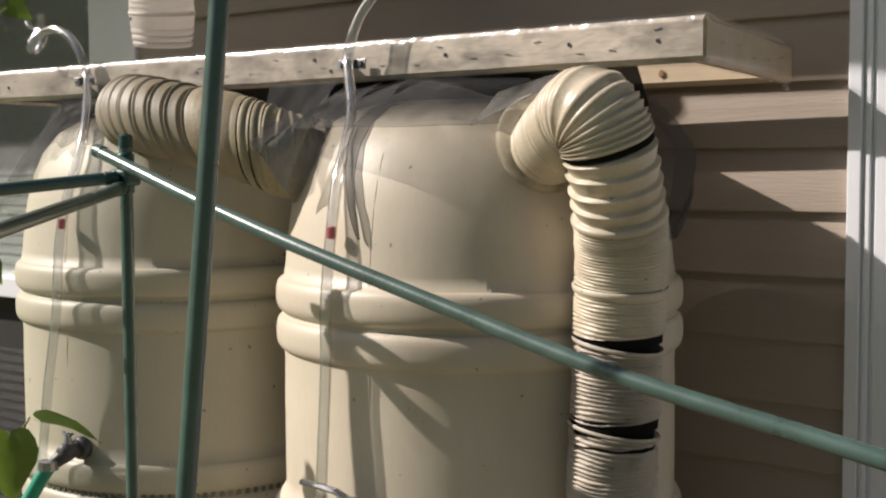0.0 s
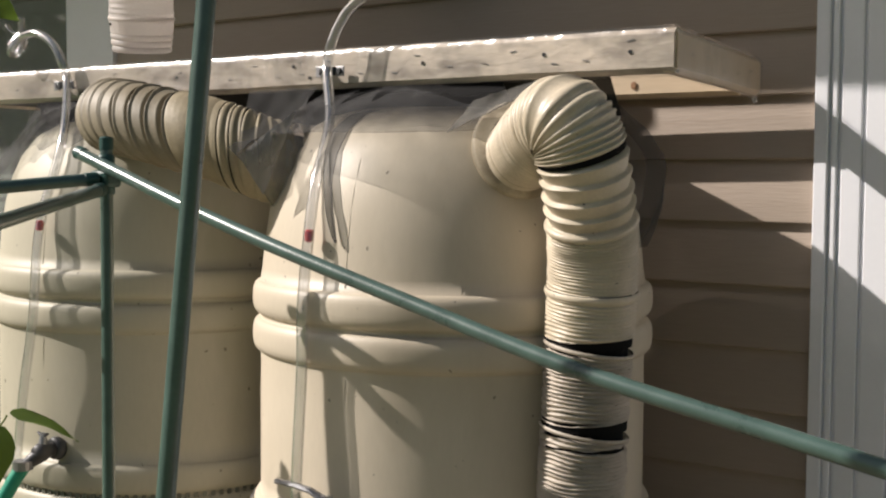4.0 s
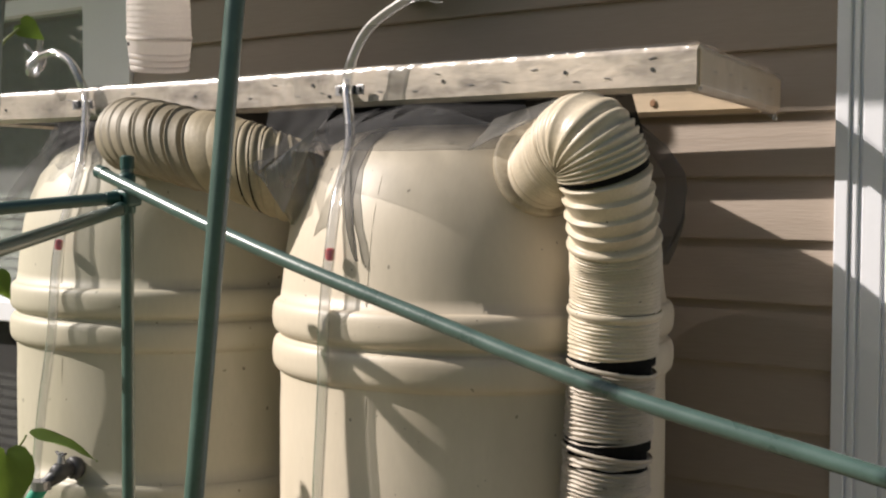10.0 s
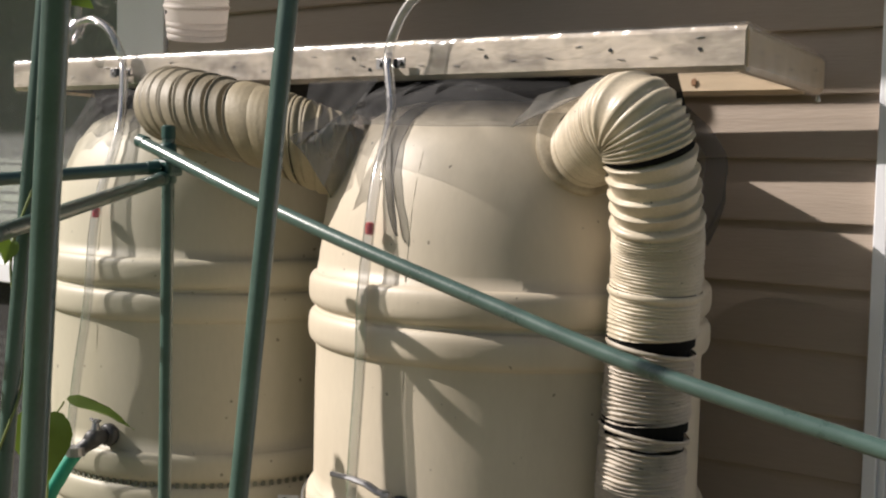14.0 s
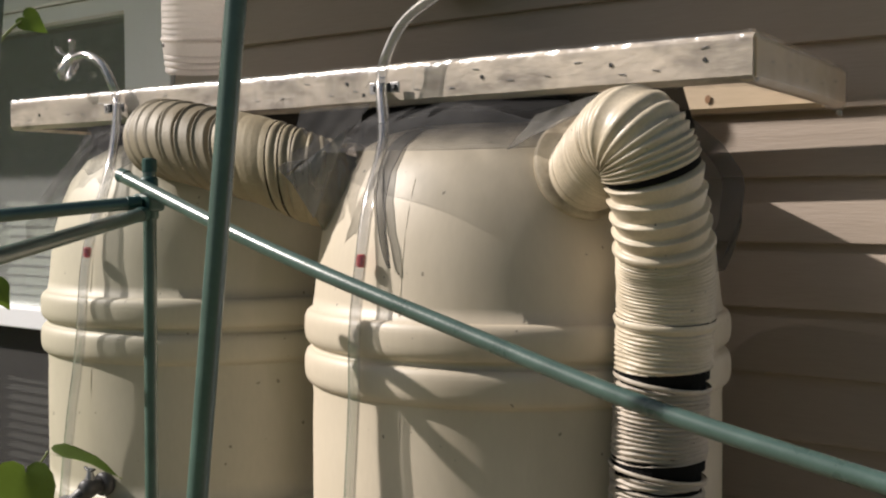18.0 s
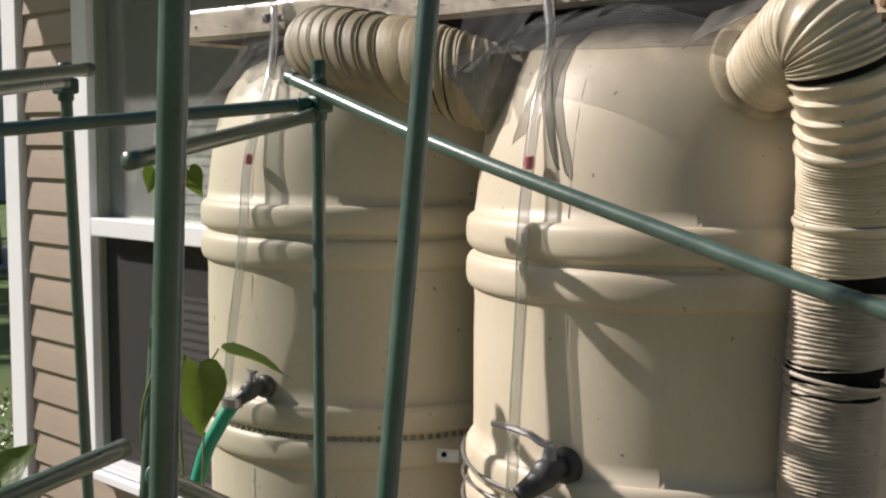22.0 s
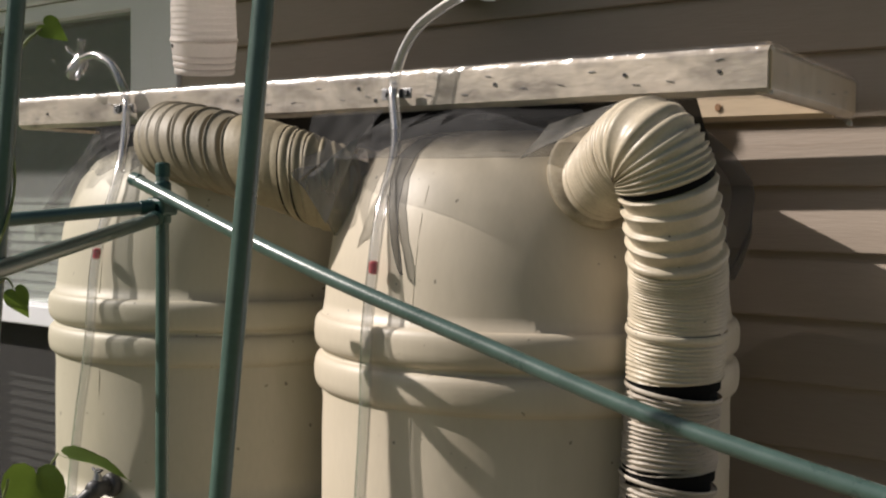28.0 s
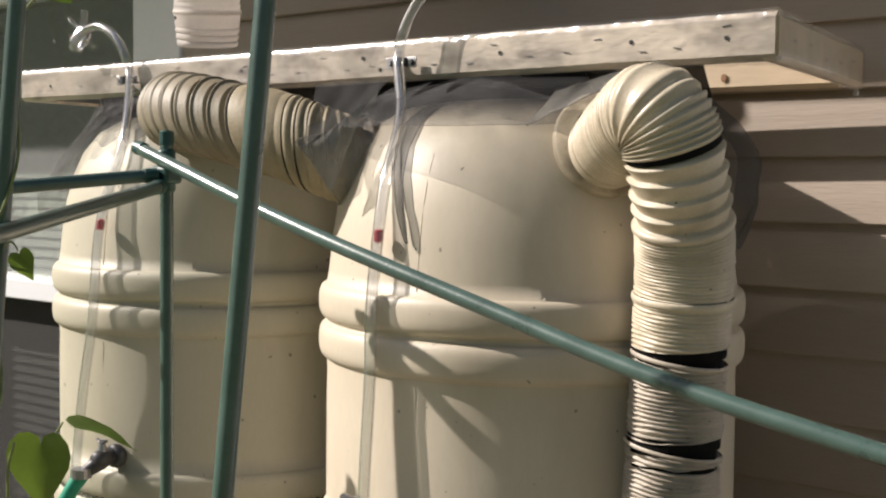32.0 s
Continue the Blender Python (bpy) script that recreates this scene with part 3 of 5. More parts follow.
def bar(bm, a, b, z0, z1, inward, bev=0.0065, n=14, wobble=0.0):
    """A bar from a to b along its outer face, thick towards 'inward'."""
    d = (b - a).normalized()
    nrm = Vector((-d.y, d.x, 0))
    if nrm.dot(inward) < 0:
        nrm = -nrm
    th = 0.022
    rings = []
    for i in range(n + 1):
        p = a.lerp(b, i / n)
        w = noise.noise(Vector((p.x * 5, p.y * 5, 1.3))) * wobble
        w2 = noise.noise(Vector((p.x * 7, p.y * 5, 7.3))) * wobble
        q = []
        for s, z in ((bev, z0 + w2), (0, z0 + bev + w2), (0, z1 - bev + w), (bev, z1 + w), (th - bev, z1 + w), (th, z1 - bev), (th, z0 + bev), (th - bev, z0 + w2)):
            q.append(bm.verts.new(Vector((p.x, p.y, z)) + nrm * s))
        rings.append(q)
    for r0, r1 in zip(rings, rings[1:]):
        for k in range(8):
            bm.faces.new((r0[k], r1[k], r1[(k + 1) % 8], r0[(k + 1) % 8]))
    bm.faces.new(rings[0])
    bm.faces.new(list(reversed(rings[-1])))
    bmesh.ops.recalc_face_normals(bm, faces=bm.faces[:])
    return bm


tray = thing("tray", (-1.2, 1.37, TZ0), "plastic-wrapped whitewashed wooden frame lying across both drums", "tray")
mid = (FL + FR + BR + BL) / 4
bars = {}
for nm, a, b, mt, lab in (("front_bar", FL, FR, WOOD, "whitewashed front bar with staples under clear plastic"), ("side_bar", FR + Vector((0.002, 0.006, 0)), BR, PINE, "pale pine side bar"), ("side_bar", BL, FL + Vector((-0.002, 0.006, 0)), WOOD, ""), ("back_bar", BR + Vector((-0.024, -0.009, 0)), BL + Vector((0.022, -0.009, 0)), PINE, "bare pine back bar with a knot")):
    bm = bar(bmesh.new(), a, b, TZ0, TZ1, mid - (a + b) / 2, wobble=0.003 if nm == "front_bar" else 0.001)
    bars[nm] = part(nm, bm, mt, tray, lab)

# wrap, nails and staples of the tray
def wrap_shell(a, b, inward, n):
    """Crinkled clear film round the outer, upper and lower faces of a bar."""
    bm = bmesh.new()
    d = (b - a).normalized()
    nrm = Vector((-d.y, d.x, 0))
    if nrm.dot(inward) < 0:
        nrm = -nrm
    rows = []
    for i in range(n + 1):
        p = a.lerp(b, i / n)
        row = []
        for s, z, out in ((0.026, TZ1 + 0.001, 0), (0.012, TZ1 + 0.003, 0), (0.002, TZ1 + 0.003, 1), (-0.003, TZ1 - 0.004, 1), (-0.003, TZ1 - 0.012, 1), (-0.003, (TZ0 + TZ1) / 2, 1), (-0.003, TZ0 + 0.012, 1), (-0.003, TZ0 + 0.003, 1), (0.002, TZ0 - 0.003, 1), (0.012, TZ0 - 0.003, 0)):
            q = Vector((p.x, p.y, z)) + nrm * s
            k = noise.noise(q * 90) * 0.0020 + noise.noise(q * 28) * 0.0016
            row.append(bm.verts.new(q - nrm * max(k, -0.0015) + Vector((0, 0, k * 0.7 if not out else k * 0.4))))
        rows.append(row)
    for r0, r1 in zip(rows, rows[1:]):
        for k in range(len(r0) - 1):
            bm.faces.new((r0[k], r1[k], r1[k + 1], r0[k + 1]))
    return bm


part("plastic_wrap", wrap_shell(FL, FR, mid - (FL + FR) / 2, 260), WRAP, tray, "crinkled clear plastic film", True)
part("plastic_wrap", wrap_shell(FR + Vector((0.003, 0, 0)), BR, mid - (FR + BR) / 2, 90), WRAP, tray, "crinkled clear plastic film", True)
bm = bmesh.new()
gx, gy = 80, 16
grid = []
for u in range(gx + 1):
    fu = 0.02 + 0.826 * u / gx
    far = 0.96 if fu < 0.772 else 0.96 - 0.21 * (fu - 0.772) / 0.074
    grid.append([bm.verts.new((FL.lerp(FR, fu)).lerp(BL.lerp(BR, fu), 0.03 + (far - 0.03) * w / gy) + Vector((0, 0, TZ0 + 0.004 + 0.002 * noise.noise(Vector((u * 0.15, w * 0.4, 5)))))) for w in range(gy + 1)])
for u in range(gx):
    for w in range(gy):
        bm.faces.new((grid[u][w], grid[u + 1][w], grid[u + 1][w + 1], grid[u][w + 1]))
part("screen_panel", bm, CLOTH, tray, "dark cloth stretched across the frame", True)
# black strip: cloth edge at the right, elsewhere painted shade under the bar
bm = bmesh.new()
gx, gy = 90, 6
grid = [[bm.verts.new(FL.lerp(FR, 0.13 + 0.80 * u / gx) + Vector((0, 0.030 + 0.035 * w / gy + 0.004 * math.sin(u * 0.9) * w / gy, TZ0 + 0.002 - (0.054 + 0.014 * noise.noise(Vector((u * 0.25, 3, 1)))) * w / gy))) for w in range(gy + 1)] for u in range(gx + 1)]
for u in range(gx):
    for w in range(gy):
        bm.faces.new((grid[u][w], grid[u + 1][w], grid[u + 1][w + 1], grid[u][w + 1]))
part("hanging_cloth", bm, CLOTH, tray, "dark cloth edge and painted shade under the front bar", True)
bm = sweep(bmesh.new(), [BR + Vector((-0.004, -0.012, TZ0 + d)) for d in (-0.013, -0.011, -0.006, -0.001)], [0.0015, 0.0042, 0.0036, 0.0012], 12)
part("drip", bm, TUBE, tray, "bead of water under the corner", True)
FDIR = (FR - FL).normalized()
FOUT = Vector((FDIR.y, -FDIR.x, 0))


def on_front(f, h, out=0.0):
    p = FL.lerp(FR, f)
    return Vector((p.x, p.y, TZ0 + (TZ1 - TZ0) * h)) + FOUT * out


for f, h in ((0.062, 0.45), (0.20, 0.5), (0.405, 0.52), (0.578, 0.62), (0.60, 0.3), (0.742, 0.52), (0.875, 0.55), (0.96, 0.5)):
    bm = bmesh.new()
    p = on_front(f, h, 0.0014)
    sweep(bm, [p, p - FOUT * 0.003], [0.0026, 0.0032], 10)
    part("nail", bm, BLACK_METAL, bars["front_bar"])
rng = random.Random(4)
for k in range(26):
    bm = bmesh.new()
    p = on_front(0.045 + k * 0.0365 + rng.uniform(-0.006, 0.006), 0.36 + 0.34 * (k % 3 == 1) + rng.uniform(-0.07, 0.07), 0.0008)
    dv = FDIR * 0.0048 + Vector((0, 0, rng.uniform(-0.001, 0.001)))
    sweep(bm, [p - dv, p + dv], [0.0006, 0.0006], 6)
    part("staple", bm, DARK, bars["front_bar"])
side_right = [ob for ob in tray.children if ob.name.startswith("side_bar")][0]
for k in range(5):
    p = FR.lerp(BR, 0.15 + 0.17 * k) + Vector((0.004, 0, TZ0 + 0.024 + rng.uniform(-0.006, 0.006)))
    bm = bmesh.new()
    sweep(bm, [p - Vector((0, 0.005, 0)), p + Vector((0, 0.005, 0))], [0.0006, 0.0006], 6)
    part("staple", bm, DARK, side_right)
bm = bmesh.new()
kp = Vector((-0.815, BL.y + (BR.y - BL.y) * 0.84 - 0.0325, TZ0 + 0.02))
sweep(bm, [kp, kp + Vector((0, -0.0006, 0))], [0.0050, 0.0040], 14, True, 1.3)
part("knot", bm, KNOT, bars["back_bar"], "brown pine knot")
bm = bmesh.new()
bmesh.ops.create_uvsphere(bm, u_segments=12, v_segments=8, radius=0.006, matrix=Matrix.Translation((-0.632, 1.62, TZ0 - 0.003)))
part("drip", bm, WRAP, tray, "bead of water at the corner", True)


# ---- corrugated pipes ----
def pleat(x, kind):
    """Radius lost at phase x of a pleat: cup-shaped or round."""
    f = x % 1.0
    if kind == "cup":
        return 1.0 - min(1.0, f / 0.16) if f < 0.16 else (f - 0.16) / 0.84 * 0.9
    if kind == "lip":
        for f0, f1, v0, v1 in ((0, 0.10, 1, 0), (0.10, 0.22, 0, 0.22), (0.22, 0.72, 0.22, 0.34), (0.72, 1.0, 0.34, 1)):
            if f <= f1:
                return v0 + (v1 - v0) * (f - f0) / (f1 - f0)
    return 1.0 - abs(math.sin(math.pi * f)) ** 0.5


def pipe_piece(line, s0, s1, pitch, depth, rad, kind="cup", tilt0=0.0, tilt1=0.0, ta=0.0, seg=44, jit=0.0, step=0.0011, rad0=None, lean=0.0):
    """A pleated stretch of a pipe, from s0 to s1 metres along its line, with slanting ends."""
    fr = frames_along(line)
    ds = (line[1] - line[0]).length
    bm = bmesh.new()
    rings = []
    n = max(4, int((s1 - s0) / step))
    for i in range(n + 1):
        s = s0 + (s1 - s0) * i / n
        p, t, a, u = fr[min(len(fr) - 1, max(0, int(round(s / ds))))]
        p = p + t * (s - round(s / ds) * ds)
        e0 = max(0.0, 1 - (s - s0) / 0.02)
        e1 = max(0.0, 1 - (s1 - s) / 0.02)
        ring = []
        for k in range(seg):
            an = 2 * math.pi * k / seg
            c = a * math.cos(an) + u * math.sin(an)
            ph = (s - s0) / pitch + jit * noise.noise(Vector((c.x * 1.5, c.y * 1.5, s * 60)))
            full = rad if rad0 is None else rad0 + (rad - rad0) * i / n
            r = full - depth * pleat(ph, kind) + jit * 0.004 * noise.noise(Vector((c.x * 2, c.y * 2, s * 200)))
            ring.append(bm.verts.new(p + c * r + t * ((c.dot(ta) if isinstance(ta, Vector) else math.cos(an - ta)) * (tilt0 * e0 + tilt1 * e1) - c.z * lean)))
        rings.append(ring)
    for r0, r1 in zip(rings, rings[1:]):
        for k in range(seg):
            bm.faces.new((r0[k], r0[(k + 1) % seg], r1[(k + 1) % seg], r1[k]))
    return bm


def collar(at, out, r, h, mat, parent, name="collar", label=""):
    out = Vector(out).normalized()
    at = Vector(at)
    prof = ((-0.03, r * 0.9), (-0.006, r * 1.0), (-0.003, r * 0.99), (-0.001, r * 0.95), (h * 0.2, r * 0.86), (h * 0.6, r * 0.76), (h, r * 0.70))
    bm = sweep(bmesh.new(), [at + out * s for s, _ in prof], [q for _, q in prof], 40, False)
    return part(name, bm, mat, parent, label, True)


def length_at(line, z):
    """Metres along a line to where it last comes down through the height z."""
    s, found = 0.0, 0.0
    for a, b in zip(line, line[1:]):
        if a.z >= z > b.z:
            found = s
        s += (b - a).length
    return found


def pipe_right():
    e = thing("overflow_pipe", (-0.66, 1.17, 0.005), "cream corrugated overflow pipe bending down beside the drum", "pipe")
    pts = [(-0.790, 1.195, 1.440), (-0.748, 1.150, 1.457), (-0.708, 1.121, 1.474), (-0.673, 1.104, 1.490), (-0.651, 1.092, 1.495), (-0.637, 1.097, 1.474), (-0.634, 1.114, 1.43), (-0.6425, 1.149, 1.34), (-0.653, 1.160, 1.22), (-0.660, 1.162, 1.10), (-0.666, 1.164, 0.95), (-0.668, 1.166, 0.6), (-0.668, 1.166, 0.005)]
    line = even(spline(pts, 24), 0.002)
    total = 0.002 * (len(line) - 1)
    open_side = Vector((-0.75, -0.66, 0))
    g1, r1, g2, g3 = (length_at(line, z) for z in (1.458, 1.292, 1.229, 1.1245))
    ra = length_at(line, 1.377)
    for s0, s1, pitch, depth, r0, r1_ in ((0.030, 0.085, 0.0060, 0.0050, 0.0505, 0.0500), (0.085, 0.122, 0.0056, 0.0060, 0.0500, 0.0540), (0.122, 0.155, 0.0050, 0.0068, 0.0540, 0.0575)):
        part("pleated_section", pipe_piece(line, s0, s1, pitch, depth, r1_, "cup", 0, 0, open_side, 44, 0.08, 0.0008, r0), PIPE, e, "", True)
    sections = ((0.155, g1 - 0.004, 0.0050, 0.0062, 0.0580, "cup", 0, 0.0, 0.03),
                (g1 + 0.003, ra, 0.0195, 0.0072, 0.0566, "cup", 0, 0, 0.06), (ra - 0.004, ra + 0.005, 0.009, 0.002, 0.0580, "round", 0, 0, 0.0), (ra + 0.004, r1 - 0.003, 0.0047, 0.0036, 0.0568, "cup", 0, 0, 0.25),
                (r1 - 0.002, r1 + 0.007, 0.009, 0.002, 0.0590, "round", 0, 0, 0.0), (r1 + 0.007, g2 - 0.006, 0.0048, 0.0042, 0.0568, "cup", 0, 0.004, 0.35),
                (g2 + 0.008, g2 + 0.0135, 0.0055, 0.002, 0.0568, "round", -0.0045, -0.003, 0.1), (g2 + 0.0145, g3 - 0.006, 0.0052, 0.0079, 0.0562, "cup", -0.003, 0.004, 0.45),
                (g3 + 0.008, g3 + 0.0125, 0.0045, 0.002, 0.0570, "round", -0.0045, -0.003, 0.1), (g3 + 0.0135, g3 + 0.024, 0.0050, 0.0079, 0.0564, "cup", -0.003, 0.0015, 0.4),
                (g3 + 0.028, g3 + 0.16, 0.0052, 0.0081, 0.0564, "cup", -0.0015, 0, 0.45), (g3 + 0.16, total, 0.0050, 0.0080, 0.0564, "cup", 0.0, 0, 0.4))
    for s0, s1, pitch, depth, rad, kind, t0, t1, jit in sections:
        part("pleated_section", pipe_piece(line, s0, s1, pitch, depth, rad, kind, t0, t1, open_side, 44, jit, 0.0011 if s1 - s0 < 0.3 else 0.0016), PIPE_LOWER if s0 > g2 - 0.01 else PIPE, e, "", True)
    # black tube added inside as painted shade, seen through the open pleats
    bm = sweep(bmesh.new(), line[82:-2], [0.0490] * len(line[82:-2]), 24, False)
    part("inner_liner", bm, BLACK, e, "black tube added as the shade inside the open pleats")
    # wider black rings for the shade in the three gaps
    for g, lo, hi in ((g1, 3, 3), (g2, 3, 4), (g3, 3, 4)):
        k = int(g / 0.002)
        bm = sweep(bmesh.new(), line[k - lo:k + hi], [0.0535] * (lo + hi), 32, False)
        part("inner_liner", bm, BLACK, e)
    collar((-0.745, 1.150, 1.468), (0.70, -0.60, 0.36), 0.0665, 0.007, COLLAR, e, "port_collar", "dusty collar on the drum's shoulder")
    return e


pipe_right()


LEFT_LINE = even(spline([(-1.52, 1.26, 1.49), (-1.505, 1.16, 1.520), (-1.455, 1.08, 1.522), (-1.36, 1.045, 1.512), (-1.265, 1.045, 1.494), (-1.207, 1.055, 1.481), (-1.160, 1.074, 1.464), (-1.130, 1.098, 1.450), (-1.112, 1.133, 1.439)], 24), 0.002)
LEFT_LONG = 0.002 * (len(LEFT_LINE) - 1)


def pipe_left():
    e = thing("connecting_pipe", (-1.14, 1.11, 1.42), "dusty corrugated connecting pipe between the two drums", "pipe")
    line, total = LEFT_LINE, LEFT_LONG
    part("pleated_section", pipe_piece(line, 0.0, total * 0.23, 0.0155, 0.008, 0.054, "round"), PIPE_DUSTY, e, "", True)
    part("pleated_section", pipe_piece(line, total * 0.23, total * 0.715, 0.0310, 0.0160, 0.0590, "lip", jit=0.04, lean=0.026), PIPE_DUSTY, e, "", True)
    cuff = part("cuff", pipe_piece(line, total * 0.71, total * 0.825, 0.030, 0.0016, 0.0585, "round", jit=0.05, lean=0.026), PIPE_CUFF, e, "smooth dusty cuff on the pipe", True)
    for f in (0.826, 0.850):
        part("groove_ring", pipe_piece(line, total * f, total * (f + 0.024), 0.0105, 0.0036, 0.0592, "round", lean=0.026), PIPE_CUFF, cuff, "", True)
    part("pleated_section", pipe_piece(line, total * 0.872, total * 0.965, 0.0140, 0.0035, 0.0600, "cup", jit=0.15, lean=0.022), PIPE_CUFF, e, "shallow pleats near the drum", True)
    part("rim", pipe_piece(line, total * 0.96, total * 0.985, 0.03, 0.002, 0.0640, "round"), COLLAR, e, "dark dirty rim against the drum", True)
    # black tube added for the shade inside this pipe too
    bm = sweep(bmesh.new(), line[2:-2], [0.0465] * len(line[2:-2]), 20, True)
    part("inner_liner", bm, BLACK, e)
    return e


pipe_left()


def downspout():
    e = thing("downspout_hose", (-1.726, 1.366, 1.66), "white corrugated hose hanging from the gutter above the tray", "hose")
    pts = [(-1.726, 1.366, 1.6605), (-1.713, 1.353, 1.763), (-1.697, 1.331, 1.972), (-1.694, 1.300, 2.11), (-1.694, 1.26, 2.24)]
    line = even(spline(pts, 24), 0.002)
    total = 0.002 * (len(line) - 1)
    for s0, r in ((0.0, 0.0548), (0.0116, 0.0561), (0.0232, 0.0571)):
        part("end_ring", pipe_piece(line, s0, s0 + 0.0125, 0.0125, 0.0042, r, "round", seg=44), DUCT, e, "", True)
    cuff = part("cuff", pipe_piece(line, 0.035, 0.060, 0.05, 0.0004, 0.0594, "round", seg=44, rad0=0.0572), DUCT, e, "smooth cuff with a rivet hole", True)
    part("cuff_edge", pipe_piece(line, 0.058, 0.065, 0.007, 0.0015, 0.0613, "round", seg=44), DUCT, cuff, "", True)
    part("sleeve", pipe_piece(line, 0.0595, 0.146, 0.0102, 0.0012, 0.0578, "cup", seg=44, jit=0.15, rad0=0.0598), DUCT, e, "lightly ribbed white sleeve", True)
    part("pleated_section", pipe_piece(line, 0.145, total, 0.0082, 0.0030, 0.0592, "cup", seg=44, jit=0.12, rad0=0.0580), DUCT, e, "", True)
    p = Vector((-1.720, 1.360, 1.707)) + Vector((-0.35, -0.94, 0)).normalized() * 0.0585
    bm = sweep(bmesh.new(), [p, p + Vector((-0.35, -0.94, 0)).normalized() * 0.002], [0.0035, 0.0030], 10)
    part("rivet", bm, DARK, cuff)
    return e


downspout()

# gutter at the eave
e = thing("gutter", (0, 1.15, 2.22), "white metal gutter along the eave", "gutter")
bm = bmesh.new()
prof = [(y - 0.162, z) for y, z in ((1.468, 2.33), (1.468, 2.225), (1.40, 2.225), (1.365, 2.27), (1.36, 2.325), (1.370, 2.33), (1.372, 2.27), (1.402, 2.23), (1.462, 2.23), (1.462, 2.33))]
a = [bm.verts.new((-4.15, y, z)) for y, z in prof]
b = [bm.verts.new((4.95, y, z)) for y, z in prof]
for i in range(len(prof)):
    k = (i + 1) % len(prof)
    bm.faces.new((a[i], b[i], b[k], a[k]))
bmesh.ops.recalc_face_normals(bm, faces=bm.faces[:])
part("trough", bm, WHITE, e)


# ---- screen cloth over the drum tops ----
def drum_radius(z):
    table = ((1.34, 0.274), (1.385, 0.267), (1.425, 0.256), (1.462, 0.240), (1.495, 0.214), (1.515, 0.18), (1.528, 0.12))
    for (za, ra), (zb, rb) in zip(table, table[1:]):
        if z <= zb:
            return ra + (rb - ra) * (z - za) / (zb - za)
    return 0.12


def cloth_thing(bm, rim, at, mat, label, hem=0.0006):
    """A piece of screen with its folded hem along the free edge."""
    e = thing("insect_screen", at, label, "insect screen", group="insect screens")
    cloth = part("cloth", bm, mat, e, "", True)
    if rim:
        part("hem", sweep(bmesh.new(), rim, [hem] * len(rim), 6), mat, cloth, "thin folded edge", True)
    return e


def ramp(table, x):
    """Value at x of a table of (x, value), straight between its rows."""
    for (xa, va), (xb, vb) in zip(table, table[1:]):
        if x <= xb:
            return va + (vb - va) * max(0.0, x - xa) / (xb - xa)
    return table[-1][1]


def screen_skirt(c, a0, a1, low, flare, seed, label, mat, gap, fold_size=0.007):
    """Grey screen tucked under the tray and hanging in folds over the shoulder of a drum."""
    bm = bmesh.new()
    n, m = 150, 14
    grid = []
    for i in range(n + 1):
        deg = a0 + (a1 - a0) * i / n
        an = radians(deg)
        z1 = low(deg)
        tuck = min(0.215, gap / max(0.3, -math.sin(an)))
        fold = math.sin(an * 11 + seed) * 0.5 + math.sin(an * 23 + seed * 2) * 0.35 + noise.noise(Vector((an * 4, seed, 0)))
        row = []
        for k in range(m + 1):
            s = k / m
            z = 1.556 + (z1 - 1.556) * s
            r = max(tuck * (1 - s) ** 2 + drum_radius(z1) * (1 - (1 - s) ** 2), drum_radius(z) + 0.003) + 0.004 + fold_size * max(0.0, fold + 0.9) * s * (1.25 - s) + flare(i / n) * s * s
            row.append(bm.verts.new((c[0] + r * math.cos(an), c[1] + r * math.sin(an), z)))
        grid.append(row)
    for i in range(n):
        for k in range(m):
            bm.faces.new((grid[i][k], grid[i + 1][k], grid[i + 1][k + 1], grid[i][k + 1]))
    return cloth_thing(bm, [row[m].co.copy() for row in grid], (c[0], c[1], 1.53), mat, label, 0.0003)


def screen_veil(c, a0, a1, profile, label, mat):
    """Screen sagging in a belly from under the tray back to the side of a drum."""
    bm = bmesh.new()
    n, m = 40, 24
    grid = []
    for i in range(n + 1):
        an = radians(a0 + (a1 - a0) * i / n)
        row = []
        for k in range(m + 1):
            z = profile[-1][0] + (profile[0][0] - profile[-1][0]) * k / m
            r = ramp(profile[::-1], z) + 0.004 * math.sin(an * 17 + z * 25) + 0.005 * noise.noise(Vector((an * 5, z * 20, 3)))
            row.append(bm.verts.new((c[0] + r * math.cos(an), c[1] + r * math.sin(an), z)))
        grid.append(row)
    for i in range(n):
        for k in range(m):
            bm.faces.new((grid[i][k], grid[i + 1][k], grid[i + 1][k + 1], grid[i][k + 1]))
    return cloth_thing(bm, [row[0].co.copy() for row in grid], (c[0] + 0.28, c[1], 1.35), mat, label, 0.0004)


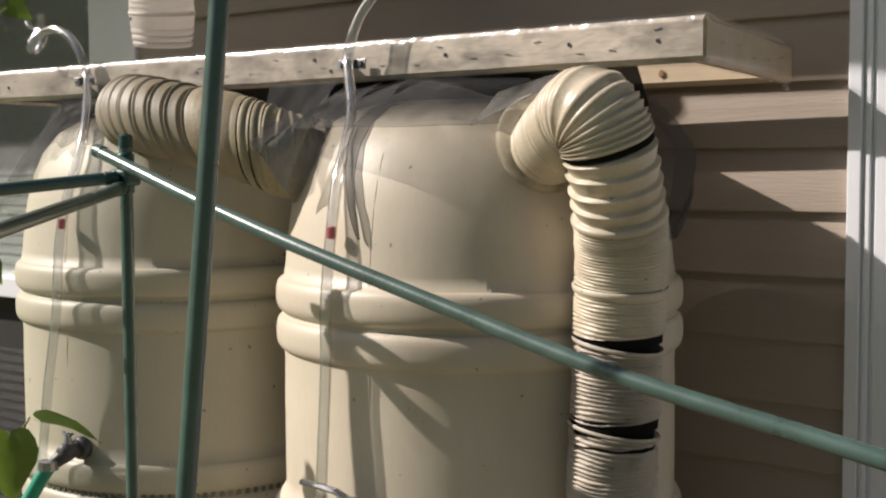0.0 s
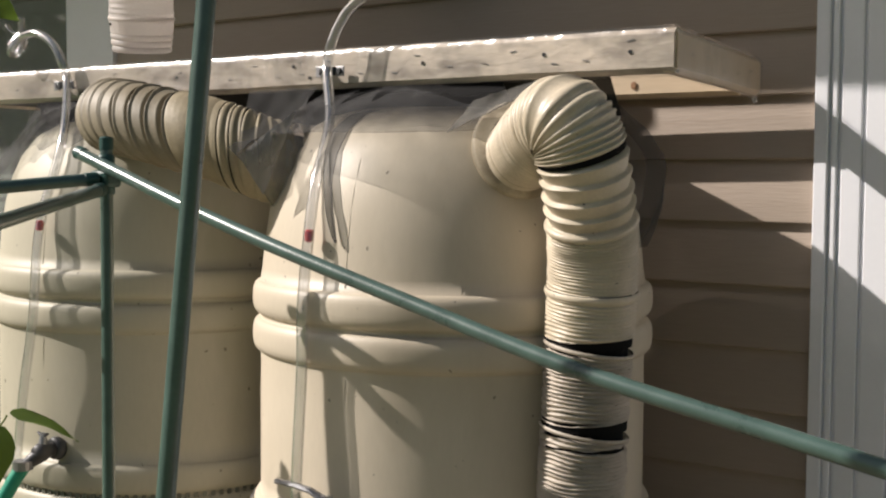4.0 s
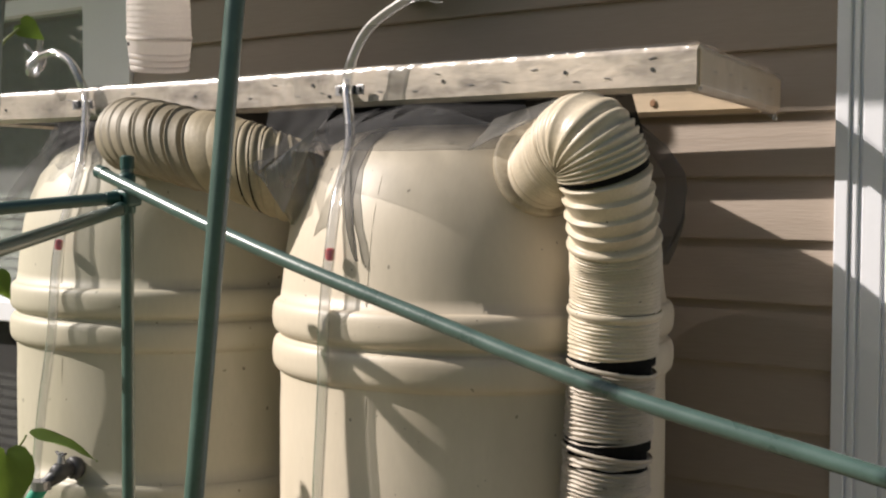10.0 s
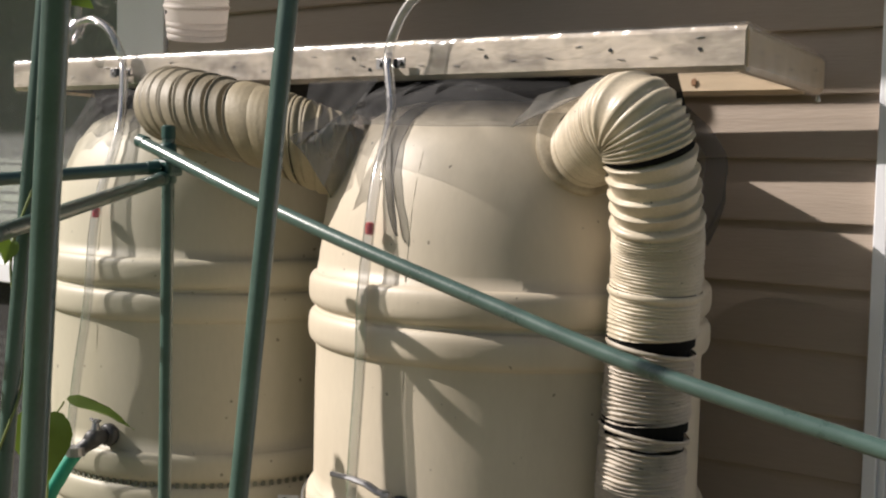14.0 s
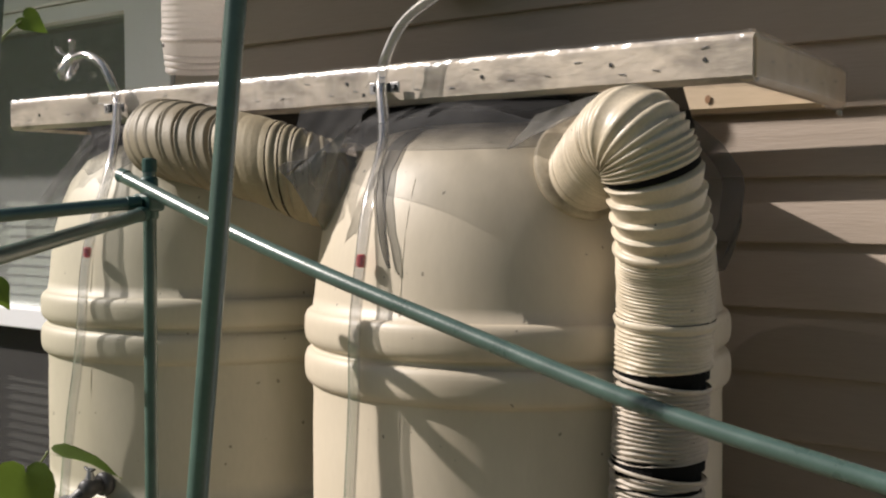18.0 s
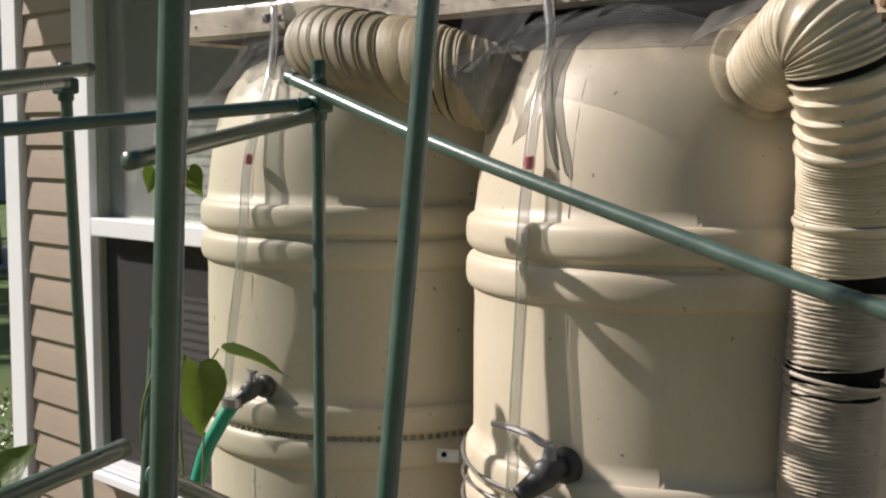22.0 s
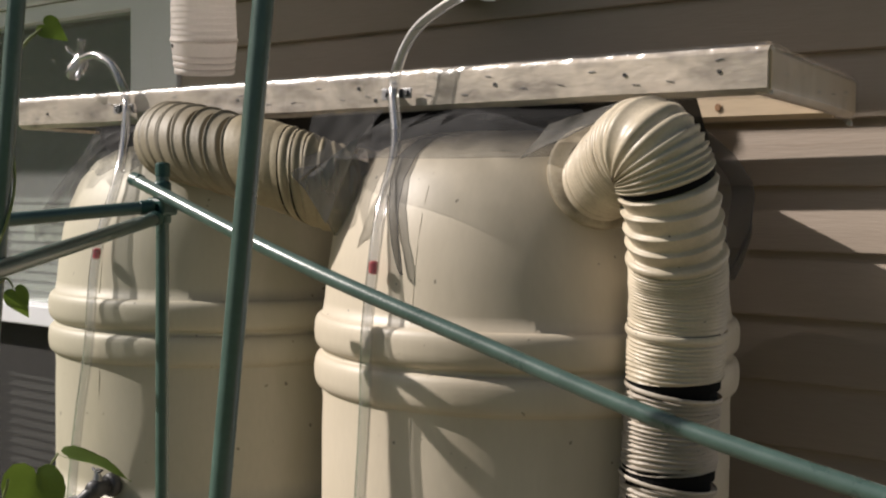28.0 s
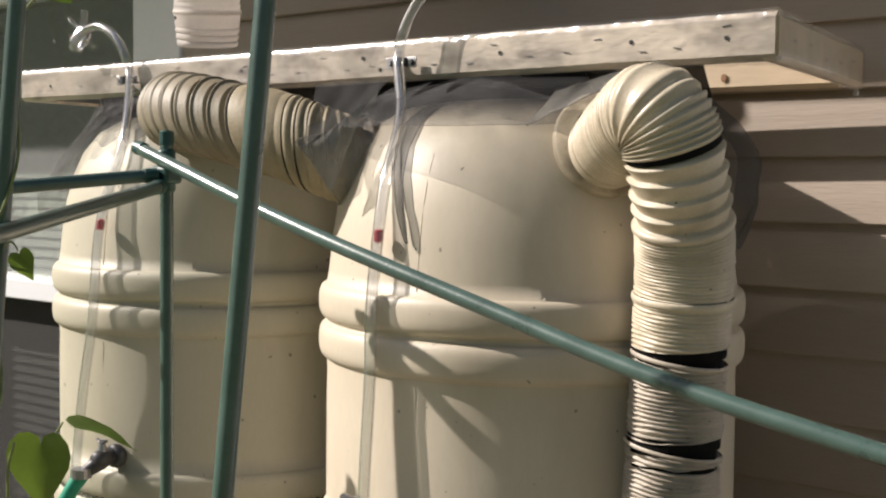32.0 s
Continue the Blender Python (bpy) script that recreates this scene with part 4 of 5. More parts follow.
def screen_apron(c, hem, peaks, label, mat):
    """Stiff ruffled screen lying out over a drum's top, held off its shoulder; hem: angle, radius, height;
    peaks: angles at which its torn upper edge reaches the tray, falling off from each to the next."""
    def place(deg, s):
        an = radians(deg)
        r1, z1 = ramp([(a, r) for a, r, _ in hem], deg), ramp([(a, z) for a, _, z in hem], deg)
        r0 = min(0.20, 0.112 / max(0.3, -math.sin(an)))
        wave = math.sin(an * 15) * 0.6 + noise.noise(Vector((an * 6, 4, 0)))
        z = 1.556 + (z1 - 1.556) * s ** 1.35 + 0.006 * wave * s * max(0.0, 1.15 - s)
        r = max(r0 + (r1 - r0) * s, drum_radius(z) + 0.004)
        return Vector((c[0] + r * math.cos(an), c[1] + r * math.sin(an), z))

    def top(deg):
        before = [p for p in peaks if p <= deg]
        if not before:
            return 0.1
        after = [p for p in peaks if p > deg] or [before[-1] + 34]
        return 0.10 + 0.42 * ((deg - before[-1]) / (after[0] - before[-1])) ** 1.4

    bm = bmesh.new()
    n, m = 220, 12
    rows = []
    for i in range(n + 1):
        deg = hem[0][0] + (hem[-1][0] - hem[0][0]) * i / n
        s0 = top(deg)
        rows.append([bm.verts.new(place(deg, s0 + (1 - s0) * k / m)) for k in range(m + 1)])
    for r0, r1 in zip(rows, rows[1:]):
        for k in range(m):
            bm.faces.new((r0[k], r1[k], r1[k + 1], r0[k + 1]))
    return cloth_thing(bm, [row[m].co.copy() for row in rows], (c[0], c[1] - 0.25, 1.5), mat, label, 0.0004)


RIGHT_HEM = ((-192, 0.235, 1.500), (-150, 0.245, 1.495), (-122, 0.285, 1.488), (-108, 0.297, 1.487), (-87, 0.298, 1.486), (-80, 0.285, 1.486), (-66, 0.262, 1.486), (-48, 0.246, 1.490), (-38, 0.235, 1.500))
LEFT_HEM = ((-200, 1.35), (-165, 1.345), (-140, 1.365), (-120, 1.42), (-105, 1.47), (-60, 1.485), (8, 1.495))
screen_apron(B1, RIGHT_HEM, (-176, -158, -139, -121, -103, -86), "ruffled grey insect screen drawn out over the top of a drum", SCREEN_HALF)
screen_skirt(B1, -196, -34, lambda a: 1.492 + 0.003 * math.sin(a * 0.17), lambda f: 0.004, 1.9, "black screen layer added as the shade under the tray, right drum", SCREEN_SHADE, 0.100, 0.003)
screen_skirt(B2, -200, 8, lambda a: ramp(LEFT_HEM, a) + 0.006 * math.sin(a * 0.5), lambda f: 0.085 * max(0.0, 1 - f / 0.42) ** 0.7 + 0.010, 2.1, "thin dark insect screen flaring out in folds over a drum", SCREEN_THIN, 0.135, 0.011)
screen_skirt(B2, -200, -20, lambda a: 1.492 + 0.003 * math.sin(a * 0.13), lambda f: 0.004, 0.4, "black screen layer added as the shade under the tray, left drum", SCREEN_SHADE, 0.125)
screen_veil(B1, -16, 52, ((1.556, 0.205), (1.541, 0.230), (1.50, 0.277), (1.465, 0.301), (1.441, 0.308), (1.397, 0.304), (1.365, 0.292), (1.335, 0.279)), "dark insect screen sagging behind the overflow pipe", SCREEN_VEIL)


def screen_flap(corners, sag, label, mat, ripple=1.0):
    """A loose four-cornered flap of screen."""
    a, b, c, d = (Vector(p) for p in corners)
    bm = bmesh.new()
    n = 16
    nrm = (b - a).cross(d - a).normalized()
    g = [[bm.verts.new(a.lerp(b, u / n).lerp(d.lerp(c, u / n), w / n) + nrm * sag * math.sin(math.pi * u / n) * math.sin(math.pi * w / n) + nrm * 0.007 * ripple * noise.noise(Vector((u * 0.35, w * 0.2, 2))) + nrm * 0.004 * ripple * math.sin(u * 1.1 + w * 0.4)) for w in range(n + 1)] for u in range(n + 1)]
    for u in range(n):
        for w in range(n):
            bm.faces.new((g[u][w], g[u + 1][w], g[u + 1][w + 1], g[u][w + 1]))
    return cloth_thing(bm, [g[u][n].co.copy() for u in range(n + 1)], corners[0], mat, label)


screen_flap(((-1.180, 1.100, 1.552), (-1.075, 1.13, 1.556), (-1.050, 1.065, 1.519), (-1.105, 1.000, 1.461)), 0.006, "dark screen flap hanging over the connecting pipe", SCREEN_VEIL, 0.35)


def screen_tail(c, a_top, a_tip, z_tip, wide, label):
    """A long pointed end of screen lying down the shoulder of a drum."""
    bm = bmesh.new()
    rows = []
    for k in range(25):
        s = k / 24
        z = 1.522 + (z_tip - 1.522) * s
        mid_a = a_top + (a_tip - a_top) * s
        half = wide * (1 - s) ** 0.6 * (0.75 + 0.25 * math.cos(s * 5)) + 0.15
        row = []
        for q in range(7):
            f = q / 3 - 1
            an = radians(mid_a + half * f)
            r = drum_radius(max(z, 1.341)) + (0.003 if z < 1.34 else 0) + 0.006 + 0.003 * math.cos(f * 3 + s * 4)
            row.append(bm.verts.new((c[0] + r * math.cos(an), c[1] + r * math.sin(an), z)))
        rows.append(row)
    for r0, r1 in zip(rows, rows[1:]):
        for q in range(6):
            bm.faces.new((r0[q], r1[q], r1[q + 1], r0[q + 1]))
    rim = [row[0].co.copy() for row in rows] + [row[-1].co.copy() for row in reversed(rows)]
    return cloth_thing(bm, rim, (c[0], c[1] - 0.25, 1.5), SCREEN, label)


screen_tail(B1, -100, -87.0, 1.345, 4.6, "long pointed tail of grey screen hanging beside the level tube")


def screen_sleeve():
    """Screen wrapped round the upper side of the connecting pipe's end, with a slanting free edge."""
    fr = frames_along(LEFT_LINE)
    bm = bmesh.new()
    n, m = 20, 26
    grid = []
    for i in range(n + 1):
        row = []
        for k in range(m + 1):
            an = radians(-50 + 200 * k / m)
            s0 = 0.965 - 0.115 * math.exp(-abs(math.degrees(an) - 14) / 34)
            f = s0 + (0.985 - s0) * i / n
            p, t, a, u = fr[int(f * (len(fr) - 1))]
            r = 0.0645 + 0.004 * (1 - i / n) + 0.0016 * math.sin(9 * an + 5 * i / n)
            c = a * math.cos(an) + u * math.sin(an)
            row.append(bm.verts.new(p + c * r))
        grid.append(row)
    for i in range(n):
        for k in range(m):
            bm.faces.new((grid[i][k], grid[i + 1][k], grid[i + 1][k + 1], grid[i][k + 1]))
    return cloth_thing(bm, [v.co.copy() for v in grid[0]], (-1.1, 1.05, 1.5), SCREEN_SUNNED, "fan of grey screen wrapped round the end of the connecting pipe")


screen_sleeve()
screen_flap(((-1.074, 1.0055, 1.4760), (-1.036, 1.0440, 1.5190), (-1.0743, 1.0200, 1.4046), (-1.0900, 0.9900, 1.4573)), -0.008, "pale corner of screen turned out over the connecting pipe", SCREEN_SUNLIT, 0.12)
screen_flap(((-0.800, 1.118, 1.528), (-0.700, 1.128, 1.553), (-0.670, 1.080, 1.541), (-0.829, 1.100, 1.487)), 0.010, "grey screen drawn across the top of the overflow pipe's port", SCREEN_PALE, 0.25)


# ---- clear level tubes ----
def tube(name_label, pts, r=0.0075):
    bm = sweep(bmesh.new(), even(spline(pts, 14), 0.006), [r] * 9999, 14, False)
    e = thing("level_tube", pts[0], name_label, "tube", group="clear level tubes")
    ob = part("tube", bm, TUBE, e, smooth=True)
    return e


t_right = tube("clear vinyl level tube rising from the tap over the tray edge", [(-0.990, 0.984, 0.90), (-0.985, 0.985, 0.98), (-0.982, 0.985, 1.05), (-0.979, 0.991, 1.18), (-0.980, 0.995, 1.278), (-0.987, 1.024, 1.409), (-1.016, 1.087, 1.502), (-1.066, 1.139, 1.578), (-1.061, 1.144, 1.62), (-1.034, 1.15, 1.664), (-0.977, 1.15, 1.693), (-0.943, 1.15, 1.701), (-0.898, 1.15, 1.702)])
t_left = tube("clear vinyl level tube with a tied end above the tray", [(-1.585, 0.985, 0.96), (-1.567, 0.988, 1.09), (-1.550, 0.995, 1.209), (-1.555, 1.013, 1.348), (-1.556, 1.058, 1.481), (-1.651, 1.14, 1.585), (-1.667, 1.14, 1.625), (-1.694, 1.14, 1.657), (-1.737, 1.14, 1.674), (-1.778, 1.14, 1.669)])


# ---- green stakes ----
def stake(a, b, r=0.0083, bow=()):
    a, b = Vector(a), Vector(b)
    e = thing("garden_stake", tuple(a if a.z < b.z else b), "green plastic-coated steel garden stake", "stake", group="green garden stakes")
    pts = even(spline([a, *bow, b], 10) if bow else [a, b], 0.02)
    if (pts[-1] - b).length > 0.001:
        pts.append(b)
    bm = sweep(bmesh.new(), pts, [r] * len(pts), 18, True)
    rod = part("rod", bm, GREEN, e, smooth=True)
    top, d = (a, (b - a).normalized()) if a.z > b.z else (b, (a - b).normalized())
    part("end_cap", sweep(bmesh.new(), [top - d * 0.001, top + d * 0.001, top + d * 0.016, top + d * 0.017], [r * 0.8, r * 1.10, r * 1.10, r * 1.01], 18), GREEN_DARK, rod)
    return e


def to_ground(a, b):
    """Extend the line from a through b down to the ground."""
    a, b = Vector(a), Vector(b)
    return tuple(a + (b - a) * (a.z / (a.z - b.z)))


stake((-1.269, 0.868, 1.460), (0.12, 0.795, 1.148), bow=((-0.956, 0.835, 1.373), (-0.675, 0.829, 1.299), (-0.467, 0.822, 1.249), (-0.226, 0.812, 1.208)))
stake((-1.215, 0.8725, 1.479), to_ground((-1.215, 0.872, 1.47), (-1.200, 0.8585, 1.0)))
stake((-1.213, 0.856, 1.425), (-1.45, 0.22, 1.362))
stake((-1.205, 0.856, 1.411), (-0.940, 0.437, 1.362))
stake((-0.650, 0.571, 2.0), to_ground((-0.661, 0.5576, 1.8), (-0.7038, 0.504, 1.0)))
stake((-0.5165, 0.236, 2.0), to_ground((-0.539, 0.241, 1.8), (-0.6286, 0.2605, 1.0)))
stake((-0.96, 0.55, 2.0), to_ground((-0.974, 0.54, 1.8), (-1.03, 0.50, 1.0)))
stake((-1.587, 0.727, 1.486), to_ground((-1.587, 0.728, 1.48), (-1.604, 0.757, 0.851)))
stake((-1.482, 0.707, 1.472), (-1.122, 0.146, 1.405))
stake((-1.566, 0.716, 1.459), (-1.224, 0.278, 1.406))
stake((-0.930, 0.420, 1.118), (-0.80, 0.205, 1.128))
stake((-0.85, 0.40, 1.115), (-0.99, 0.63, 0.985))


# ---- clips, markers and tied ends of the level tubes ----
def tube_clip(at):
    e = thing("tube_clip", at, "small metal clip holding the clear tube to the tray", "clip", group="tube clips")
    x, y, z = at
    bm = bmesh.new()
    arc = [(x - 0.011 * math.cos(a), y - 0.012 * math.sin(a) + 0.002, z) for a in [math.pi * k / 10 for k in range(11)]]
    for p0, p1 in zip(arc, arc[1:]):
        c = [Vector(p0), Vector(p1)]
        q = [bm.verts.new(c[0] + Vector((0, 0, -0.006))), bm.verts.new(c[1] + Vector((0, 0, -0.006))), bm.verts.new(c[1] + Vector((0, 0, 0.006))), bm.verts.new(c[0] + Vector((0, 0, 0.006)))]
        bm.faces.new(q)
    bmesh.ops.remove_doubles(bm, verts=bm.verts[:], dist=0.0001)
    bmesh.ops.solidify(bm, geom=bm.faces[:], thickness=0.0015)
    part("strap", bm, DARK, e)
    for s in (-1, 1):
        bm = box(bmesh.new(), x + s * 0.010, y + 0.001, z - 0.007, x + s * 0.026, y + 0.003, z + 0.007, 0.0006)
        tab = part("tab", bm, STEEL, e)
        bm = sweep(bmesh.new(), [Vector((x + s * 0.019, y + 0.001, z)), Vector((x + s * 0.019, y - 0.003, z))], [0.0042, 0.0030], 12)
        part("screw", bm, STEEL if s < 0 else DARK, tab)
    return e


tube_clip((-1.082, 1.170 - 0.008, 1.580))
tube_clip((-1.672, 1.156 - 0.008, 1.582))
for p, t in (((-0.9825, 1.0095, 1.353), t_right), ((-1.5550, 1.0135, 1.350), t_left)):
    bm = sweep(bmesh.new(), [Vector(p) - Vector((0, 0, 0.008)), Vector(p) - Vector((0, 0, 0.006)), Vector(p) + Vector((0, 0, 0.006)), Vector(p) + Vector((0, 0, 0.008))], [0.004, 0.0062, 0.0062, 0.004], 12)
    part("float", bm, RED, t, "red float inside the tube")


def flat_loop(bm, pts, r, squash):
    sweep(bm, even(spline(pts, 8), 0.004), [r] * 999, 10, True, squash)


rng = random.Random(11)
c0 = Vector((-1.781, 1.14, 1.673))
for k, (dx, dz) in enumerate(((-0.030, 0.020), (0.012, 0.030), (-0.022, -0.028), (-0.004, -0.036), (0.012, -0.026), (-0.034, -0.012))):
    bm = bmesh.new()
    flat_loop(bm, [c0, c0 + Vector((dx * 0.5, -0.006 + 0.004 * k, dz * 0.35)), c0 + Vector((dx, -0.004, dz))], 0.006, 0.45)
    part("tied_end", bm, TUBE, t_left, "gathered clear tube end", True)
bm = sweep(bmesh.new(), [c0 + Vector((0.004, 0, 0.002)), c0 + Vector((-0.004, -0.002, -0.010)), c0 + Vector((-0.009, -0.004, -0.020)), c0 + Vector((-0.012, -0.005, -0.030)), c0 + Vector((-0.014, -0.005, -0.037))], [0.006, 0.0105, 0.0135, 0.0125, 0.008], 14, False)
part("bulb", bm, TUBE, t_left, "swollen clear tube end", True)
bm = bmesh.new()
sweep(bm, [c0 + Vector((0.014 * math.cos(a), 0.008 * math.sin(a), 0.004 * math.sin(2 * a))) for a in [k * 0.35 for k in range(19)]], [0.0009] * 19, 6)
part("tie_wire", bm, STEEL, t_left)
bm = bmesh.new()
flat_loop(bm, [Vector((-0.906, 1.15, 1.702)), Vector((-0.891, 1.148, 1.704)), Vector((-0.88, 1.15, 1.698))], 0.0085, 0.5)
part("tied_end", bm, TUBE, t_right, "pinched clear tube end", True)
bm = bmesh.new()
sweep(bm, [Vector((-0.945 + 0.0008 * k, 1.15 + 0.0092 * math.cos(k * 0.9), 1.701 + 0.0092 * math.sin(k * 0.9))) for k in range(20)] + [Vector((-0.919, 1.144, 1.688)), Vector((-0.898, 1.139, 1.685))], [0.0008] * 22, 6)
part("tie_wire", bm, STEEL, t_right)


# ---- taps ----
def tap(base, out, label, hose):
    """A plastic drum tap: threaded stub, body, down-turned spout, lever."""
    e = thing("tap", base, label, "tap", group="drum taps")
    b, o = Vector(base), Vector(out).normalized()
    side = o.cross(Vector((0, 0, 1))).normalized()
    bm = sweep(bmesh.new(), [b - o * 0.01, b, b + o * 0.004, b + o * 0.010, b + o * 0.012], [0.020, 0.023, 0.023, 0.021, 0.014], 24)
    part("lock_nut", bm, DARK, e, "", True)
    bm = sweep(bmesh.new(), [b + o * 0.010, b + o * 0.02, b + o * 0.03, b + o * 0.045, b + o * 0.055], [0.013, 0.014, 0.017, 0.017, 0.012], 20)
    part("valve_body", bm, DARK, e, "", True)
    dv = (o * 0.72 + side * 0.42 - Vector((0, 0, 0.55))).normalized()
    n0 = b + o * 0.030
    bm = sweep(bmesh.new(), [n0 + dv * q for q in (-0.006, 0.0, 0.012, 0.030, 0.046, 0.050)], [0.012, 0.0165, 0.0165, 0.0135, 0.0120, 0.0125], 20, True)
    spout = part("spout", bm, DARK, e, "", True)
    # black disc painted for the shade inside the spout
    part("mouth", sweep(bmesh.new(), [n0 + dv * 0.0495, n0 + dv * 0.0508], [0.0095, 0.0095], 16), BLACK, spout)
    bm = sweep(bmesh.new(), [b + o * 0.035, b + o * 0.035 + Vector((0, 0, 0.018)), b + o * 0.035 + Vector((0, 0, 0.030))], [0.010, 0.009, 0.006], 16)
    stem = part("stem", bm, STEEL, e)
    h = b + o * 0.035 + Vector((0, 0, 0.031))
    if hose:
        bm = sweep(bmesh.new(), [h - side * 0.012 + Vector((0, 0, 0.004)), h - side * 0.004, h + side * 0.004, h + side * 0.014 + Vector((0, 0, 0.006))], [0.004, 0.0045, 0.0045, 0.0035], 10, True, 0.6)
        part("wing_handle", bm, DARK, e, "small dark wing handle", True)
    else:
        bm = sweep(bmesh.new(), [h - side * 0.008, h + side * 0.012 + Vector((0, 0, 0.002)), h + side * 0.03 + Vector((0, 0, 0.009)), h + side * 0.055 + Vector((0, 0, 0.012)), h + side * 0.088 + Vector((0, 0, 0.013))], [0.0055, 0.0065, 0.006, 0.0055, 0.005], 12, True, 0.7)
        part("lever", bm, STEEL, e, "zinc lever handle")
    bm = sweep(bmesh.new(), [h - Vector((0, 0, 0.002)), h + Vector((0, 0, 0.006))], [0.006, 0.005], 6)
    part("bolt", bm, STEEL, stem)
    for ob in e.children_recursive:
        for v in ob.data.vertices:
            v.co = b + (v.co - b) * (0.8 if hose else 1.0)
    if hose:
        tip = b + (n0 + dv * 0.05 - b) * 0.8
        bm = sweep(bmesh.new(), [tip + Vector((0, 0, 0.010)), tip + Vector((0, 0, -0.004))], [0.0155, 0.0155], 16)
        part("hose_clamp", bm, STEEL, e)
        g = thing("garden_hose", tuple(tip + Vector((-0.03, -0.09, -0.9))), "bright green garden hose fixed to the tap", "hose")
        bm = sweep(bmesh.new(), even(spline([tip, tip + Vector((-0.012, -0.015, -0.03)), tip + Vector((-0.03, -0.04, -0.10)), tip + Vector((-0.05, -0.07, -0.3)), tip + Vector((-0.05, -0.09, -0.93))], 10), 0.01), [0.0115] * 999, 14)
        part("tube", bm, HOSE, g, "", True)
    return e


tap((-1.530, 1.022, 0.998), (0.10, -1, 0), "dark grey drum tap with a lever and a hose clamp", True)
tap((-0.927, 1.018, 0.989), (0.03, -1, -0.02), "dark grey drum tap with a zinc lever", False)


# ---- straps round the lower hoops ----
def perforated_strap(c, r, z):
    e = thing("perforated_strap", (c[0] + r, c[1], z), "perforated zinc strap tightened round the drum", "strap")
    bm = bmesh.new()
    n = 132
    for z0, z1 in ((-0.009, -0.0045), (0.0045, 0.009)):
        ring = []
        for k in range(n):
            a = 2 * math.pi * k / n
            ca, sa = math.cos(a), math.sin(a)
            ring.append([bm.verts.new((c[0] + rr * ca, c[1] + rr * sa, z + zz)) for rr, zz in ((r, z0), (r + 0.0014, z0), (r + 0.0014, z1), (r, z1))])
        for k in range(n):
            p, q = ring[k], ring[(k + 1) % n]
            for i in range(4):
                bm.faces.new((p[i], q[i], q[(i + 1) % 4], p[(i + 1) % 4]))
    for k in range(n):
        a0, a1 = 2 * math.pi * k / n, 2 * math.pi * (k + 0.5) / n
        v = [bm.verts.new((c[0] + rr * math.cos(a), c[1] + rr * math.sin(a), z + zz)) for rr in (r, r + 0.0013) for a, zz in ((a0, -0.0046), (a1, -0.0046), (a1, 0.0046), (a0, 0.0046))]
        for f in ((4, 5, 6, 7), (0, 3, 2, 1), (0, 4, 7, 3), (1, 2, 6, 5)):
            bm.faces.new([v[i] for i in f])
    part("band", bm, STRAP, e)
    return e


STRAP = material("zinc_strap", (0.17, 0.17, 0.135), 0.5, 0.2, 40, 0.1, metal=0.2)
perforated_strap(B2, DRUM_R + 0.0035, 0.925)
e = thing("bracket", (-1.30, 1.19, 0.905), "small steel bracket plate with a bolt hole between the drums", "bracket")
mb = Matrix.Translation((-1.285, 1.178, 0.904)) @ Matrix.Rotation(radians(35), 4, "Z")
bm = box(bmesh.new(), -0.017, -0.0015, -0.010, 0.017, 0.0015, 0.010, 0.001, mb)
plate = part("plate", bm, ZINC, e)
# black disc painted for the shade in the bolt hole
bm = sweep(bmesh.new(), [mb @ Vector((-0.006, -0.0012, 0.002)), mb @ Vector((-0.006, -0.003, 0.002))], [0.0045, 0.004], 12)
part("bolt", bm, BLACK, plate)
e = thing("tie_down_wire", (-1.22, 1.18, 0.88), "dark twisted wire strap round the drum's lower hoop", "wire")
for zz in (0.952, 0.92, 0.897):
    bm = bmesh.new()
    pts = [Vector((B1[0] + (DRUM_R + 0.0165) * math.cos(a), B1[1] + (DRUM_R + 0.0165) * math.sin(a), zz + 0.006 * math.sin(a * 3 + zz * 90))) for a in [radians(-175 + 4 * k) for k in range(26)]]
    sweep(bm, pts, [0.0022] * len(pts), 8)
    part("wire", bm, STEEL, e)
for k in range(2):
    a, b = Vector((-1.272, 1.190, 0.902)), Vector((-1.236, 1.212, 0.872))
    pts = [a.lerp(b, q / 24) + Vector((0, 0.0022 * math.sin(q * 0.9 + math.pi * k), 0.0022 * math.cos(q * 0.9 + math.pi * k))) for q in range(25)]
    part("twisted_end", sweep(bmesh.new(), pts, [0.0013] * 25, 7), ZINC, e, "bright twisted wire end", True)


# ---- wall lantern ----
e = thing("wall_lantern", (-1.36, 1.69, 1.9), "black wall lantern with a copper-brown front panel", "lantern")
bm = box(bmesh.new(), -1.424, 1.505, 1.838, -1.302, WALL_Y - 0.016, 2.12, 0.003)
housing = part("housing", bm, BLACK_METAL, e)
bm = box(bmesh.new(), -1.412, 1.500, 1.850, -1.306, 1.5045, 2.11, 0.002)
part("front_panel", bm, COPPER, e, "copper-brown front panel")
bm = box(bmesh.new(), -1.428, 1.498, 1.842, -1.4135, 1.512, 2.12, 0.002)
part("edge_strip", bm, BLACK_METAL, housing)
bm = box(bmesh.new(), -1.388, 1.56, 1.800, -1.302, 1.67, 1.8375, 0.004)
part("base", bm, BLACK_METAL, e)


